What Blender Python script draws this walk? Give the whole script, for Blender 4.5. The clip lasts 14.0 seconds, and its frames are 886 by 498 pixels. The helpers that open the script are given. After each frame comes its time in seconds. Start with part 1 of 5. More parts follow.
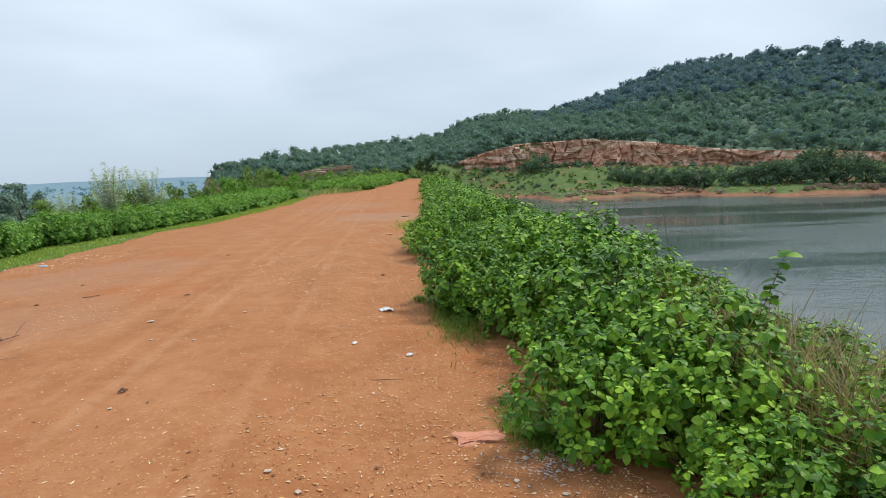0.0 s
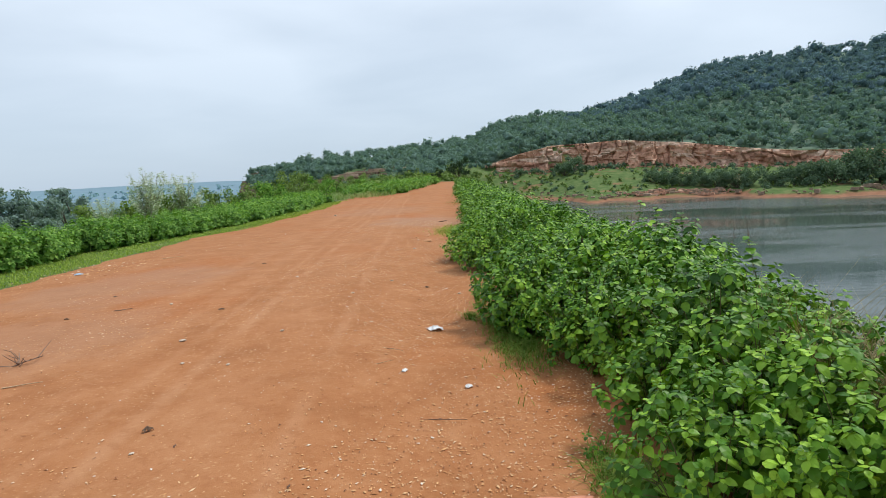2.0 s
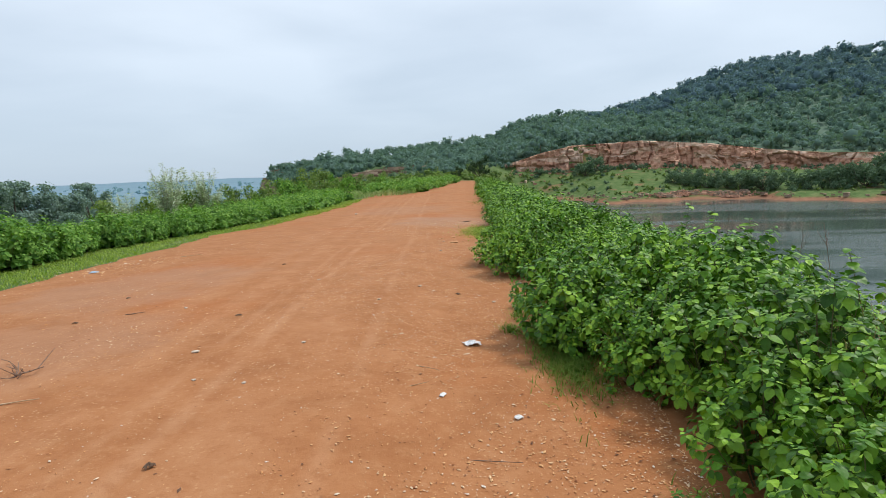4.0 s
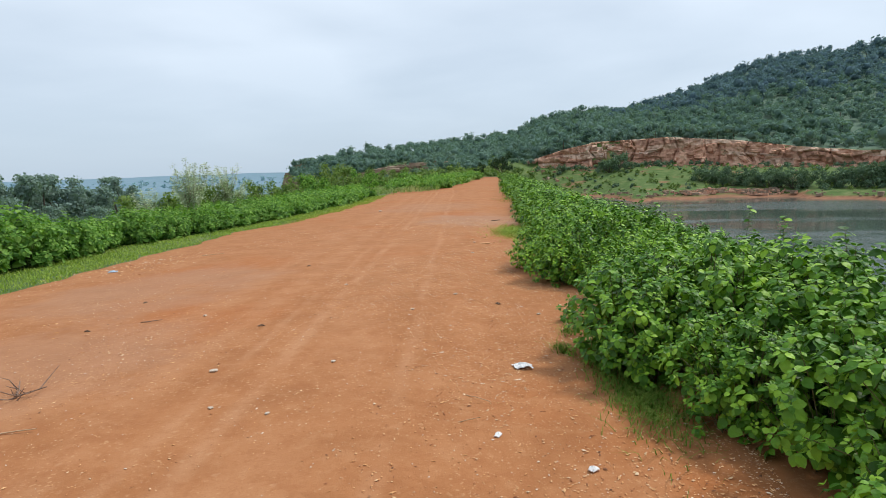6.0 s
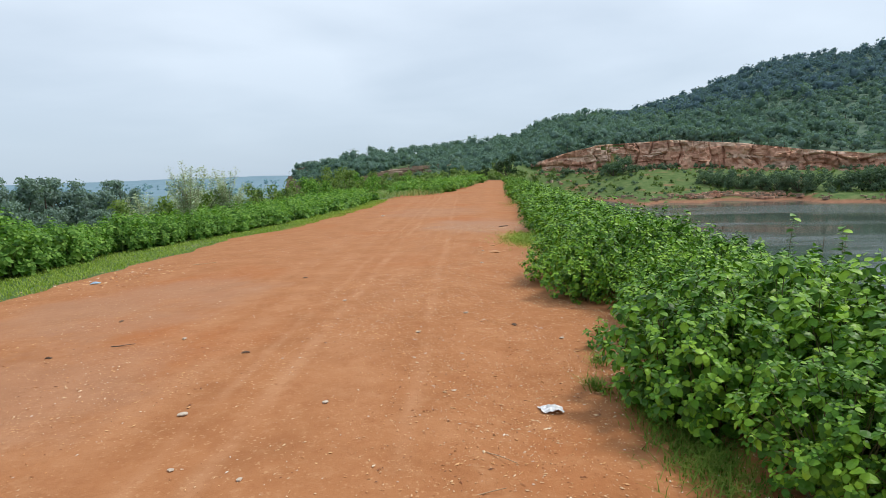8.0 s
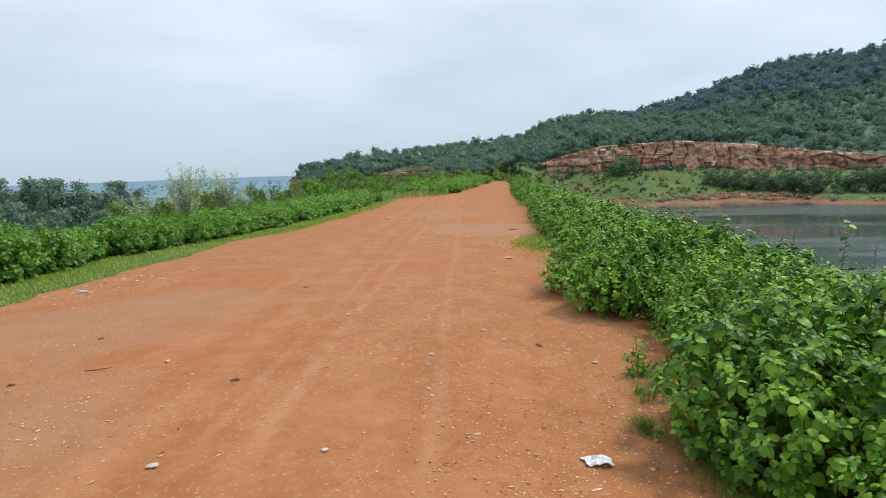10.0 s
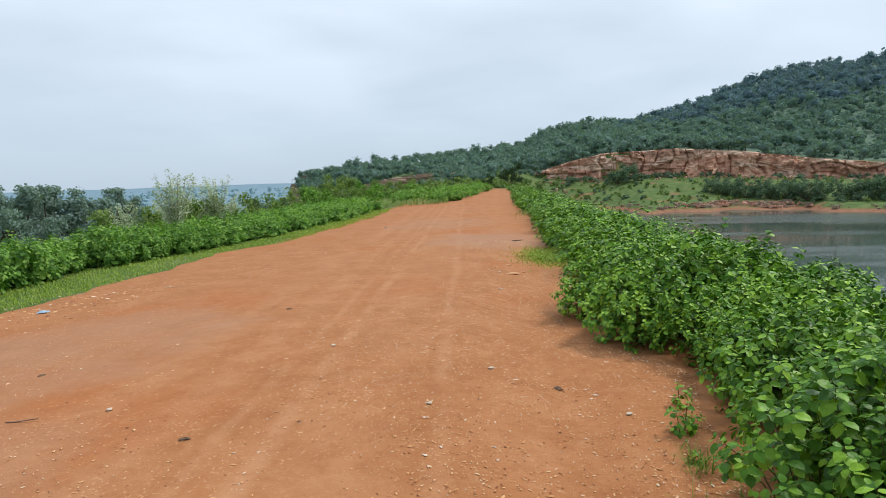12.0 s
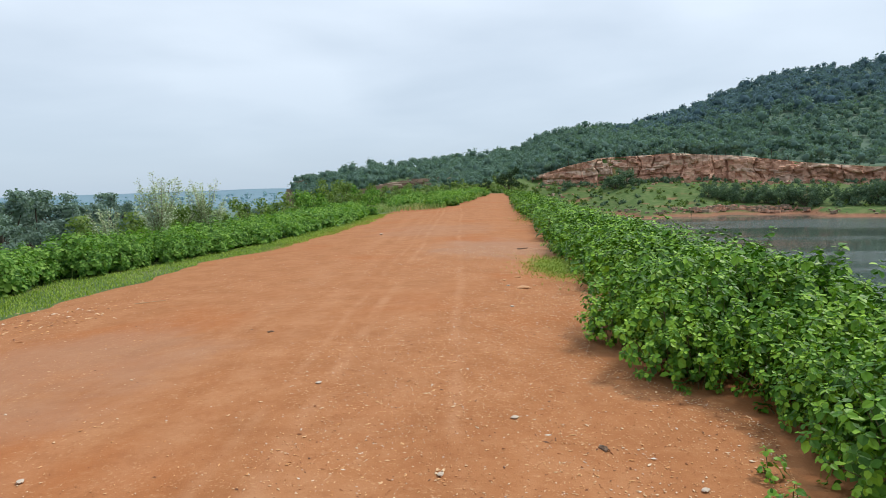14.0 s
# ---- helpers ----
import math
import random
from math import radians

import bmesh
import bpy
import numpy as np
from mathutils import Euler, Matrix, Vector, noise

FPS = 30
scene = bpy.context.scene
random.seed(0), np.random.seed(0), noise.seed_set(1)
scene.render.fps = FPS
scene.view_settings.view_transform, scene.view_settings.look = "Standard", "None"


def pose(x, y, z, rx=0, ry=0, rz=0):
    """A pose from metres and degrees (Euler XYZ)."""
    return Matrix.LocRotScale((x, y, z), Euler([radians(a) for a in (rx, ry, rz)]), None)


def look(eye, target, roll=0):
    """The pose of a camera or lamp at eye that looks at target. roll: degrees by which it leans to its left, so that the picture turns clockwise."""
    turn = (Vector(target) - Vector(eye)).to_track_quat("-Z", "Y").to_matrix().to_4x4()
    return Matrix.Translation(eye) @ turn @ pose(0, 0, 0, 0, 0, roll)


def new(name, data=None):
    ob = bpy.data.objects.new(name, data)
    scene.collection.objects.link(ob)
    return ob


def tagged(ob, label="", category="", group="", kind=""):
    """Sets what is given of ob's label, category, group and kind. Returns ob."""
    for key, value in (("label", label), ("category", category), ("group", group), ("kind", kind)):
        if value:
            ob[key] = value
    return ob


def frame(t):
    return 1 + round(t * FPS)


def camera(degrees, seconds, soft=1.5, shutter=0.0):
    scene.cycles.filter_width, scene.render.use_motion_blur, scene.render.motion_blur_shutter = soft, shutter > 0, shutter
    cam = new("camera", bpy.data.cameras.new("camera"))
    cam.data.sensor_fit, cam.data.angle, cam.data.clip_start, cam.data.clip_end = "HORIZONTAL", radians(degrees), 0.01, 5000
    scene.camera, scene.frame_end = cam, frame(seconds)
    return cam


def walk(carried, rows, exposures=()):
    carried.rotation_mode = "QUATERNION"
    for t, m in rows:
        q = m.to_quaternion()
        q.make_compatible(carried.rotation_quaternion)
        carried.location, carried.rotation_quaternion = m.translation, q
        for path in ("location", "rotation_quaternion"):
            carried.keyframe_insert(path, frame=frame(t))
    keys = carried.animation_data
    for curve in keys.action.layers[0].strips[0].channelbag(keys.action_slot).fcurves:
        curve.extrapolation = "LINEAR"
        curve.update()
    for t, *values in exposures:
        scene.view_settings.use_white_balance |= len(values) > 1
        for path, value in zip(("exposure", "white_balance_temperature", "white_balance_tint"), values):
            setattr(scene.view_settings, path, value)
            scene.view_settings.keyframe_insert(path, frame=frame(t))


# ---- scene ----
cam = camera(73.7, 14.0, soft=0.75)
PATH = [
    (0, (-0.007, 0.117, 1.471), (0.073, 2.097, 1.2), -2.3),
    (0.5, (-0.048, 0.221, 1.466), (-0.037, 2.203, 1.195), -2.2),
    (1, (-0.135, 0.403, 1.48), (-0.144, 2.384, 1.205), -2.5),
    (1.5, (-0.203, 0.529, 1.495), (-0.222, 2.511, 1.224), -2.6),
    (2, (-0.204, 0.704, 1.501), (-0.229, 2.688, 1.243), -2.7),
    (2.5, (-0.192, 0.853, 1.503), (-0.224, 2.837, 1.249), -2.6),
    (3, (-0.226, 0.988, 1.485), (-0.265, 2.972, 1.229), -2.3),
    (3.5, (-0.308, 1.136, 1.489), (-0.36, 3.119, 1.233), -2.3),
    (4, (-0.392, 1.251, 1.498), (-0.477, 3.232, 1.239), -2.1),
    (6.5, (-0.647, 2.031, 1.536), (-0.806, 4.007, 1.265), -1.9),
    (7, (-0.657, 2.237, 1.532), (-0.819, 4.213, 1.269), -2.0),
    (7.5, (-0.67, 2.387, 1.539), (-0.832, 4.363, 1.278), -1.9),
    (8, (-0.741, 2.557, 1.546), (-0.904, 4.533, 1.286), -1.8),
    (8.5, (-0.818, 2.693, 1.563), (-0.981, 4.669, 1.303), -1.9),
    (9, (-0.842, 2.835, 1.551), (-1.011, 4.811, 1.292), -1.8),
    (11.3, (-0.966, 3.765, 1.561), (-1.144, 5.741, 1.311), -1.8),
    (11.5, (-0.968, 3.852, 1.555), (-1.142, 5.83, 1.314), -1.7),
    (12, (-0.976, 4.057, 1.566), (-1.149, 6.036, 1.333), -1.7),
    (12.5, (-1.048, 4.289, 1.563), (-1.22, 6.269, 1.341), -1.7),
    (13, (-1.126, 4.508, 1.577), (-1.296, 6.489, 1.357), -1.6),
    (13.5, (-1.13, 4.766, 1.572), (-1.3, 6.747, 1.356), -1.7),
    (14, (-1.153, 4.996, 1.548), (-1.312, 6.978, 1.331), -1.7),
]
walk(cam, [(t, look(eye, target, roll)) for t, eye, target, roll in PATH])

# ---- world and light ----
SUN_ELEV, SUN_AZ = 56.0, 62.0      # degrees; azimuth from +y towards +x
world = bpy.data.worlds.new("overcast_sky")
scene.world = world
world.use_nodes = True


def build_world():
    nt = world.node_tree
    nt.nodes.clear()
    N, L = nt.nodes.new, nt.links.new
    out, bg = N("ShaderNodeOutputWorld"), N("ShaderNodeBackground")
    sky = N("ShaderNodeTexSky")
    sky.sky_type, sky.sun_disc = "NISHITA", False
    sky.sun_elevation, sky.sun_rotation = radians(SUN_ELEV), radians(SUN_AZ)
    scale = N("ShaderNodeVectorMath")
    scale.operation = "SCALE"
    scale.inputs["Scale"].default_value = 0.10
    L(sky.outputs[0], scale.inputs[0])
    tc = N("ShaderNodeTexCoord")
    sep = N("ShaderNodeSeparateXYZ")
    L(tc.outputs["Generated"], sep.inputs[0])
    # cloud deck: direction divided by its height, so clouds flatten towards the horizon
    up = N("ShaderNodeMath")
    up.operation = "MAXIMUM"
    L(sep.outputs["Z"], up.inputs[0])
    up.inputs[1].default_value = 0.0
    add = N("ShaderNodeMath")
    add.operation = "ADD"
    L(up.outputs[0], add.inputs[0])
    add.inputs[1].default_value = 0.16
    div = N("ShaderNodeVectorMath")
    div.operation = "DIVIDE"
    comb = N("ShaderNodeCombineXYZ")
    for i in range(3):
        L(add.outputs[0], comb.inputs[i])
    L(tc.outputs["Generated"], div.inputs[0])
    L(comb.outputs[0], div.inputs[1])
    noi = N("ShaderNodeTexNoise")
    noi.inputs["Scale"].default_value = 0.9
    noi.inputs["Detail"].default_value = 6
    noi.inputs["Roughness"].default_value = 0.45
    noi.inputs["Distortion"].default_value = 0.25
    L(div.outputs[0], noi.inputs["Vector"])
    clouds = N("ShaderNodeValToRGB")
    e = clouds.color_ramp.elements
    e[0].position, e[0].color = 0.33, (0.60, 0.70, 0.82, 1)
    e[1].position, e[1].color = 0.68, (0.80, 0.90, 1.02, 1)
    L(noi.outputs["Fac"], clouds.inputs[0])
    # thicker, greyer air low down
    low = N("ShaderNodeMapRange")
    low.inputs["From Min"].default_value, low.inputs["From Max"].default_value = 0.0, 0.26
    L(sep.outputs["Z"], low.inputs["Value"])
    deck = N("ShaderNodeMix")
    deck.data_type = "RGBA"
    L(low.outputs[0], deck.inputs["Factor"])
    deck.inputs["A"].default_value = (0.49, 0.60, 0.72, 1)
    L(clouds.outputs[0], deck.inputs["B"])
    mix = N("ShaderNodeMix")
    mix.data_type = "RGBA"
    mix.inputs["Factor"].default_value = 0.9
    L(scale.outputs[0], mix.inputs["A"])
    L(deck.outputs["Result"], mix.inputs["B"])
    L(mix.outputs["Result"], bg.inputs["Color"])
    bg.inputs["Strength"].default_value = 1.12
    L(bg.outputs[0], out.inputs[0])


build_world()
sun = new("sun", bpy.data.lights.new("sun", "SUN"))
sun.data.energy, sun.data.angle, sun.data.color = 2.6, radians(11), (1.0, 0.95, 0.87)
se, sa = radians(SUN_ELEV), radians(SUN_AZ)
sun.matrix_world = look((0, 0, 60), (-math.sin(sa) * math.cos(se), -math.cos(sa) * math.cos(se), 60 - math.sin(se)))


# ---- materials ----
class Mat:
    """Short hand for a node material with one Principled shader."""

    def __init__(self, name, rough=0.9, spec=0.3):
        self.m = bpy.data.materials.new(name)
        self.m.use_nodes = True
        self.nt = self.m.node_tree
        self.b = self.nt.nodes["Principled BSDF"]
        self.b.inputs["Roughness"].default_value = rough
        self.b.inputs["Specular IOR Level"].default_value = spec
        self.geo = self.n("ShaderNodeNewGeometry")

    def n(self, kind):
        return self.nt.nodes.new(kind)

    def link(self, a, b):
        self.nt.links.new(a, b)

    def noise(self, scale, detail=4, rough=0.55, vec=None, distortion=0.0):
        k = self.n("ShaderNodeTexNoise")
        k.inputs["Scale"].default_value = scale
        k.inputs["Detail"].default_value = detail
        k.inputs["Roughness"].default_value = rough
        k.inputs["Distortion"].default_value = distortion
        self.link(vec if vec else self.geo.outputs["Position"], k.inputs["Vector"])
        return k.outputs["Fac"]

    def ramp(self, fac, *stops):
        k = self.n("ShaderNodeValToRGB")
        e = k.color_ramp.elements
        while len(e) < len(stops):
            e.new(0.5)
        for el, (p, c) in zip(e, stops):
            el.position = p
            el.color = (*c, 1) if len(c) == 3 else c
        self.link(fac, k.inputs[0])
        return k.outputs["Color"]

    def step(self, fac, a, b):
        k = self.n("ShaderNodeMapRange")
        k.interpolation_type = "SMOOTHSTEP"
        k.inputs["From Min"].default_value, k.inputs["From Max"].default_value = a, b
        self.link(fac, k.inputs["Value"])
        return k.outputs[0]

    def math(self, op, a, b=None, c=None):
        k = self.n("ShaderNodeMath")
        k.operation = op
        for i, v in enumerate((a, b, c)):
            if v is None:
                continue
            if isinstance(v, (int, float)):
                k.inputs[i].default_value = v
            else:
                self.link(v, k.inputs[i])
        return k.outputs[0]

    def mix(self, fac, a, b, mode="MIX"):
        k = self.n("ShaderNodeMix")
        k.data_type, k.blend_type = "RGBA", mode
        for v, s in ((fac, "Factor"), (a, "A"), (b, "B")):
            if isinstance(v, (int, float)):
                k.inputs[s].default_value = v
            elif isinstance(v, tuple):
                k.inputs[s].default_value = (*v, 1)
            else:
                self.link(v, k.inputs[s])
        return k.outputs["Result"]

    def color(self, c):
        if isinstance(c, tuple):
            self.b.inputs["Base Color"].default_value = (*c, 1)
        else:
            self.link(c, self.b.inputs["Base Color"])
        return self

    def bump(self, height, strength=0.5, distance=0.02):
        k = self.n("ShaderNodeBump")
        k.inputs["Strength"].default_value, k.inputs["Distance"].default_value = strength, distance
        self.link(height, k.inputs["Height"])
        self.link(k.outputs[0], self.b.inputs["Normal"])
        return self

    def xyz(self):
        k = self.n("ShaderNodeSeparateXYZ")
        self.link(self.geo.outputs["Position"], k.inputs[0])
        return k.outputs


def leaf_material(name, dark, mid, light, trans=0.35, rough=0.5, patch=1.2, lumps=0.0, gloss=0.12, single=0.62):
    """Leaves: each one its own shade, and drifts of lighter and darker growth."""
    m = Mat(name, rough, gloss)
    rnd = m.geo.outputs["Random Per Island"]
    drift = m.noise(patch, 3)
    f = m.math("ADD", m.math("MULTIPLY", rnd, single), m.math("MULTIPLY", drift, 1.17 - single))
    col = m.ramp(f, (0.22, dark), (0.55, mid), (0.95, light))
    m.color(col)
    if lumps:
        m.bump(m.noise(1.3, 4, 0.7), lumps, 0.8)
    tr = m.n("ShaderNodeBsdfTranslucent")
    m.link(m.mix(1.0, col, (1.1, 1.25, 0.5), "MULTIPLY"), tr.inputs["Color"])
    ms = m.n("ShaderNodeMixShader")
    ms.inputs[0].default_value = trans
    out = m.nt.nodes["Material Output"]
    m.link(m.b.outputs[0], ms.inputs[1])
    m.link(tr.outputs[0], ms.inputs[2])
    m.link(ms.outputs[0], out.inputs["Surface"])
    return m.m


def road_material():
    m = Mat("red_laterite_earth", 0.93, 0.2)
    x, y, z = m.xyz()
    big, midn, fine = m.noise(0.32, 4), m.noise(1.7, 5, 0.6), m.noise(38, 3, 0.7)
    grain = m.noise(160, 2, 0.6)
    base = m.ramp(midn, (0.28, (0.345, 0.140, 0.052)), (0.52, (0.415, 0.176, 0.070)), (0.75, (0.465, 0.215, 0.094)))
    base = m.mix(m.step(big, 0.52, 0.66), base, (0.41, 0.150, 0.050))
    # pale, packed wheel lines that drift to the left as the road goes on
    wob = m.math("MULTIPLY", m.math("SUBTRACT", m.noise(0.16, 2), 0.5), 0.45)
    xs = m.math("ADD", m.math("ADD", x, m.math("MULTIPLY", y, 0.045)), wob)
    tracks = None
    for c, w, s in ((-2.0, 0.08, 0.58), (-1.02, 0.065, 0.45), (-2.32, 0.05, 0.35), (-2.75, 0.16, 0.28), (-3.4, 0.24, 0.28), (-1.6, 0.35, 0.2)):
        d = m.math("ABSOLUTE", m.math("SUBTRACT", xs, c))
        k = m.math("MULTIPLY", m.math("SUBTRACT", 1.0, m.step(d, 0.0, w * 1.6)), s)
        tracks = k if tracks is None else m.math("MAXIMUM", tracks, k)
    tracks = m.math("MULTIPLY", tracks, m.step(m.noise(0.9, 3), 0.32, 0.6))
    base = m.mix(tracks, base, (0.53, 0.275, 0.14))
    mott = m.noise(7.5, 5, 0.7)
    base = m.mix(m.math("MULTIPLY", m.step(mott, 0.50, 0.64), 0.40), base, (0.33, 0.125, 0.045))
    base = m.mix(m.math("MULTIPLY", m.math("SUBTRACT", 1.0, m.step(mott, 0.34, 0.48)), 0.30), base, (0.52, 0.27, 0.13))
    # grey-brown dried silt where puddles stood
    for cx, cy, rx, ry, s in ((-5.2, 9.6, 1.6, 1.9, 0.55), (-0.9, 19.0, 1.9, 2.3, 0.8), (-4.3, 6.4, 1.3, 1.5, 0.45), (-3.0, 25.0, 2.4, 3.0, 0.4)):
        dx = m.math("DIVIDE", m.math("SUBTRACT", x, cx), rx)
        dy = m.math("DIVIDE", m.math("SUBTRACT", y, cy), ry)
        r = m.math("ADD", m.math("MULTIPLY", dx, dx), m.math("MULTIPLY", dy, dy))
        r = m.math("ADD", r, m.math("MULTIPLY", m.math("SUBTRACT", m.noise(0.9, 6, 0.7), 0.5), 3.4))
        base = m.mix(m.math("MULTIPLY", m.math("SUBTRACT", 1.0, m.step(r, 0.1, 1.3)), s * 0.75), base, (0.40, 0.235, 0.150))
    # fine grit, pale chips and dark crumbs
    base = m.mix(m.math("MULTIPLY", m.step(fine, 0.60, 0.72), 0.45), base, (0.56, 0.30, 0.145))
    base = m.mix(m.math("MULTIPLY", m.step(grain, 0.60, 0.70), 0.5), base, (0.30, 0.10, 0.04))
    vor = m.n("ShaderNodeTexVoronoi")
    vor.inputs["Scale"].default_value = 27
    jit = m.n("ShaderNodeTexNoise")
    jit.inputs["Scale"].default_value = 34
    m.link(m.geo.outputs["Position"], jit.inputs["Vector"])
    wv = m.n("ShaderNodeVectorMath")
    wv.operation = "MULTIPLY_ADD"
    wv.inputs[1].default_value = (0.05, 0.05, 0.0)
    m.link(jit.outputs["Color"], wv.inputs[0])
    m.link(m.geo.outputs["Position"], wv.inputs[2])
    m.link(wv.outputs[0], vor.inputs["Vector"])
    chip = m.math("MULTIPLY", m.math("LESS_THAN", vor.outputs["Distance"], 0.22), m.step(m.noise(1.1, 3), 0.40, 0.60))
    base = m.mix(m.math("MULTIPLY", chip, 0.5), base, (0.62, 0.36, 0.18))
    big_v = m.n("ShaderNodeTexVoronoi")
    big_v.inputs["Scale"].default_value = 7.5
    m.link(wv.outputs[0], big_v.inputs["Vector"])
    flake = m.math("MULTIPLY", m.math("LESS_THAN", big_v.outputs["Distance"], 0.13), m.step(m.noise(0.7, 3), 0.44, 0.6))
    base = m.mix(m.math("MULTIPLY", flake, 0.22), base, (0.62, 0.38, 0.21))
    m.color(m.mix(1.0, base, (0.90, 0.89, 0.89), "MULTIPLY"))
    h = m.math("ADD", m.math("MULTIPLY", fine, 0.6), m.math("MULTIPLY", grain, 0.4))
    h = m.math("ADD", h, m.math("MULTIPLY", chip, 0.5))
    m.bump(h, 0.45, 0.012)
    return m.m


def ground_material():
    """Grassy banks, red soil near the water line, scrubby plains with distance haze put into their colour."""
    m = Mat("grassy_red_ground", 0.95, 0.15)
    x, y, z = m.xyz()
    a, b = m.noise(0.16, 5), m.noise(0.6, 6, 0.7)
    grass = m.ramp(b, (0.3, (0.048, 0.098, 0.022)), (0.52, (0.094, 0.148, 0.044)), (0.75, (0.19, 0.20, 0.085)))
    soil = m.ramp(b, (0.3, (0.20, 0.095, 0.055)), (0.7, (0.33, 0.17, 0.10)))
    bare = m.math("MULTIPLY", m.step(a, 0.58, 0.68), m.step(x, 8, 20))
    col = m.mix(m.math("MULTIPLY", bare, 0.7), grass, soil)
    zz = m.math("ADD", z, m.math("MULTIPLY", m.math("SUBTRACT", m.noise(0.12, 4), 0.5), 1.4))
    col = m.mix(m.math("MULTIPLY", m.math("SUBTRACT", 1.0, m.step(zz, -6.2, -5.65)), m.step(x, 8, 16)), col, soil)
    crest = m.math("MULTIPLY", m.step(x, -7.6, -6.8), m.math("SUBTRACT", 1.0, m.step(x, 2.2, 3.2)))
    crest = m.math("MULTIPLY", crest, m.math("SUBTRACT", 1.0, m.step(y, 86, 92)))
    col = m.mix(crest, col, (0.36, 0.14, 0.06))
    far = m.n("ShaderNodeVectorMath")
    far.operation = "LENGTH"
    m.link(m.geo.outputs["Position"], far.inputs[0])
    # wooded plain; the blue that grows with distance is haze put into the colour
    hazed_woods = m.ramp(m.noise(0.012, 6, 0.7), (0.3, (0.13, 0.21, 0.26)), (0.7, (0.19, 0.29, 0.35)))
    col = m.mix(m.math("MULTIPLY", m.step(far.outputs["Value"], 140, 700), m.math("SUBTRACT", 1.0, m.step(x, -30, 40))), col, hazed_woods)
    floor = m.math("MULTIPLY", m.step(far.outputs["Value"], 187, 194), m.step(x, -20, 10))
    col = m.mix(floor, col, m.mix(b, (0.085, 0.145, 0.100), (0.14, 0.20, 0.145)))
    m.color(col)
    m.bump(b, 0.4, 0.1)
    return m.m


def simple(name, a, b, scale=8.0, rough=0.85, bump=0.3, spec=0.3, dist=0.01):
    m = Mat(name, rough, spec)
    k = m.noise(scale, 5, 0.6)
    m.color(m.ramp(k, (0.3, a), (0.7, b)))
    m.bump(m.noise(scale * 3, 4), bump, dist)
    return m.m


def water_material():
    m = Mat("still_reservoir_water", 0.09, 0.5)
    m.color((0.072, 0.094, 0.084))
    m.b.inputs["IOR"].default_value = 1.33
    mp = m.n("ShaderNodeMapping")
    mp.inputs["Scale"].default_value = (0.22, 1.0, 1.0)
    mp.inputs["Rotation"].default_value = (0, 0, radians(24))
    m.link(m.geo.outputs["Position"], mp.inputs["Vector"])
    rip = m.noise(1.6, 4, 0.6, mp.outputs[0])
    swell = m.noise(0.11, 4, 0.55, mp.outputs[0])
    rough = m.math("MULTIPLY_ADD", m.step(swell, 0.42, 0.6), 0.13, 0.075)
    m.link(rough, m.b.inputs["Roughness"])
    k = m.n("ShaderNodeBump")
    k.inputs["Distance"].default_value = 0.10
    m.link(m.math("MULTIPLY_ADD", m.step(swell, 0.43, 0.60), 0.46, 0.05), k.inputs["Strength"])
    m.link(rip, k.inputs["Height"])
    m.link(k.outputs[0], m.b.inputs["Normal"])
    return m.m


def rock_material():
    m = Mat("rust_red_sandstone", 0.9, 0.25)
    rnd = m.geo.outputs["Random Per Island"]
    mp = m.n("ShaderNodeMapping")
    mp.inputs["Scale"].default_value = (1.0, 1.0, 0.28)
    m.link(m.geo.outputs["Position"], mp.inputs["Vector"])
    streak = m.noise(0.55, 5, 0.65, mp.outputs[0], 0.3)
    mq = m.n("ShaderNodeMapping")
    mq.inputs["Scale"].default_value = (0.25, 0.25, 1.6)
    m.link(m.geo.outputs["Position"], mq.inputs["Vector"])
    bed = m.noise(0.8, 4, 0.6, mq.outputs[0])
    f = m.math("ADD", m.math("MULTIPLY", streak, 0.65), m.math("MULTIPLY", bed, 0.35))
    f = m.math("ADD", f, m.math("MULTIPLY", m.math("SUBTRACT", rnd, 0.5), 0.08))
    col = m.ramp(f, (0.32, (0.22, 0.110, 0.08)), (0.43, (0.42, 0.220, 0.145)), (0.54, (0.54, 0.305, 0.205)), (0.68, (0.66, 0.45, 0.33)))
    vor = m.n("ShaderNodeTexVoronoi")
    vor.inputs["Scale"].default_value = 0.45
    m.link(mq.outputs[0], vor.inputs["Vector"])
    tone = m.n("ShaderNodeSeparateXYZ")
    m.link(vor.outputs["Color"], tone.inputs[0])
    col = m.mix(m.math("MULTIPLY", m.step(tone.outputs["X"], 0.58, 0.92), 0.6), col, (0.72, 0.56, 0.44))
    col = m.mix(m.math("MULTIPLY", m.step(tone.outputs["Y"], 0.7, 0.95), 0.45), col, (0.24, 0.13, 0.09))
    weeds = m.math("MULTIPLY", m.step(m.noise(0.30, 5, 0.7), 0.58, 0.70), m.step(m.noise(2.2, 3, 0.7), 0.42, 0.56))
    col = m.mix(m.math("MULTIPLY", weeds, 0.7), col, (0.16, 0.19, 0.09))
    m.color(col)
    m.bump(m.noise(1.6, 6, 0.7), 0.4, 0.4)
    return m.m


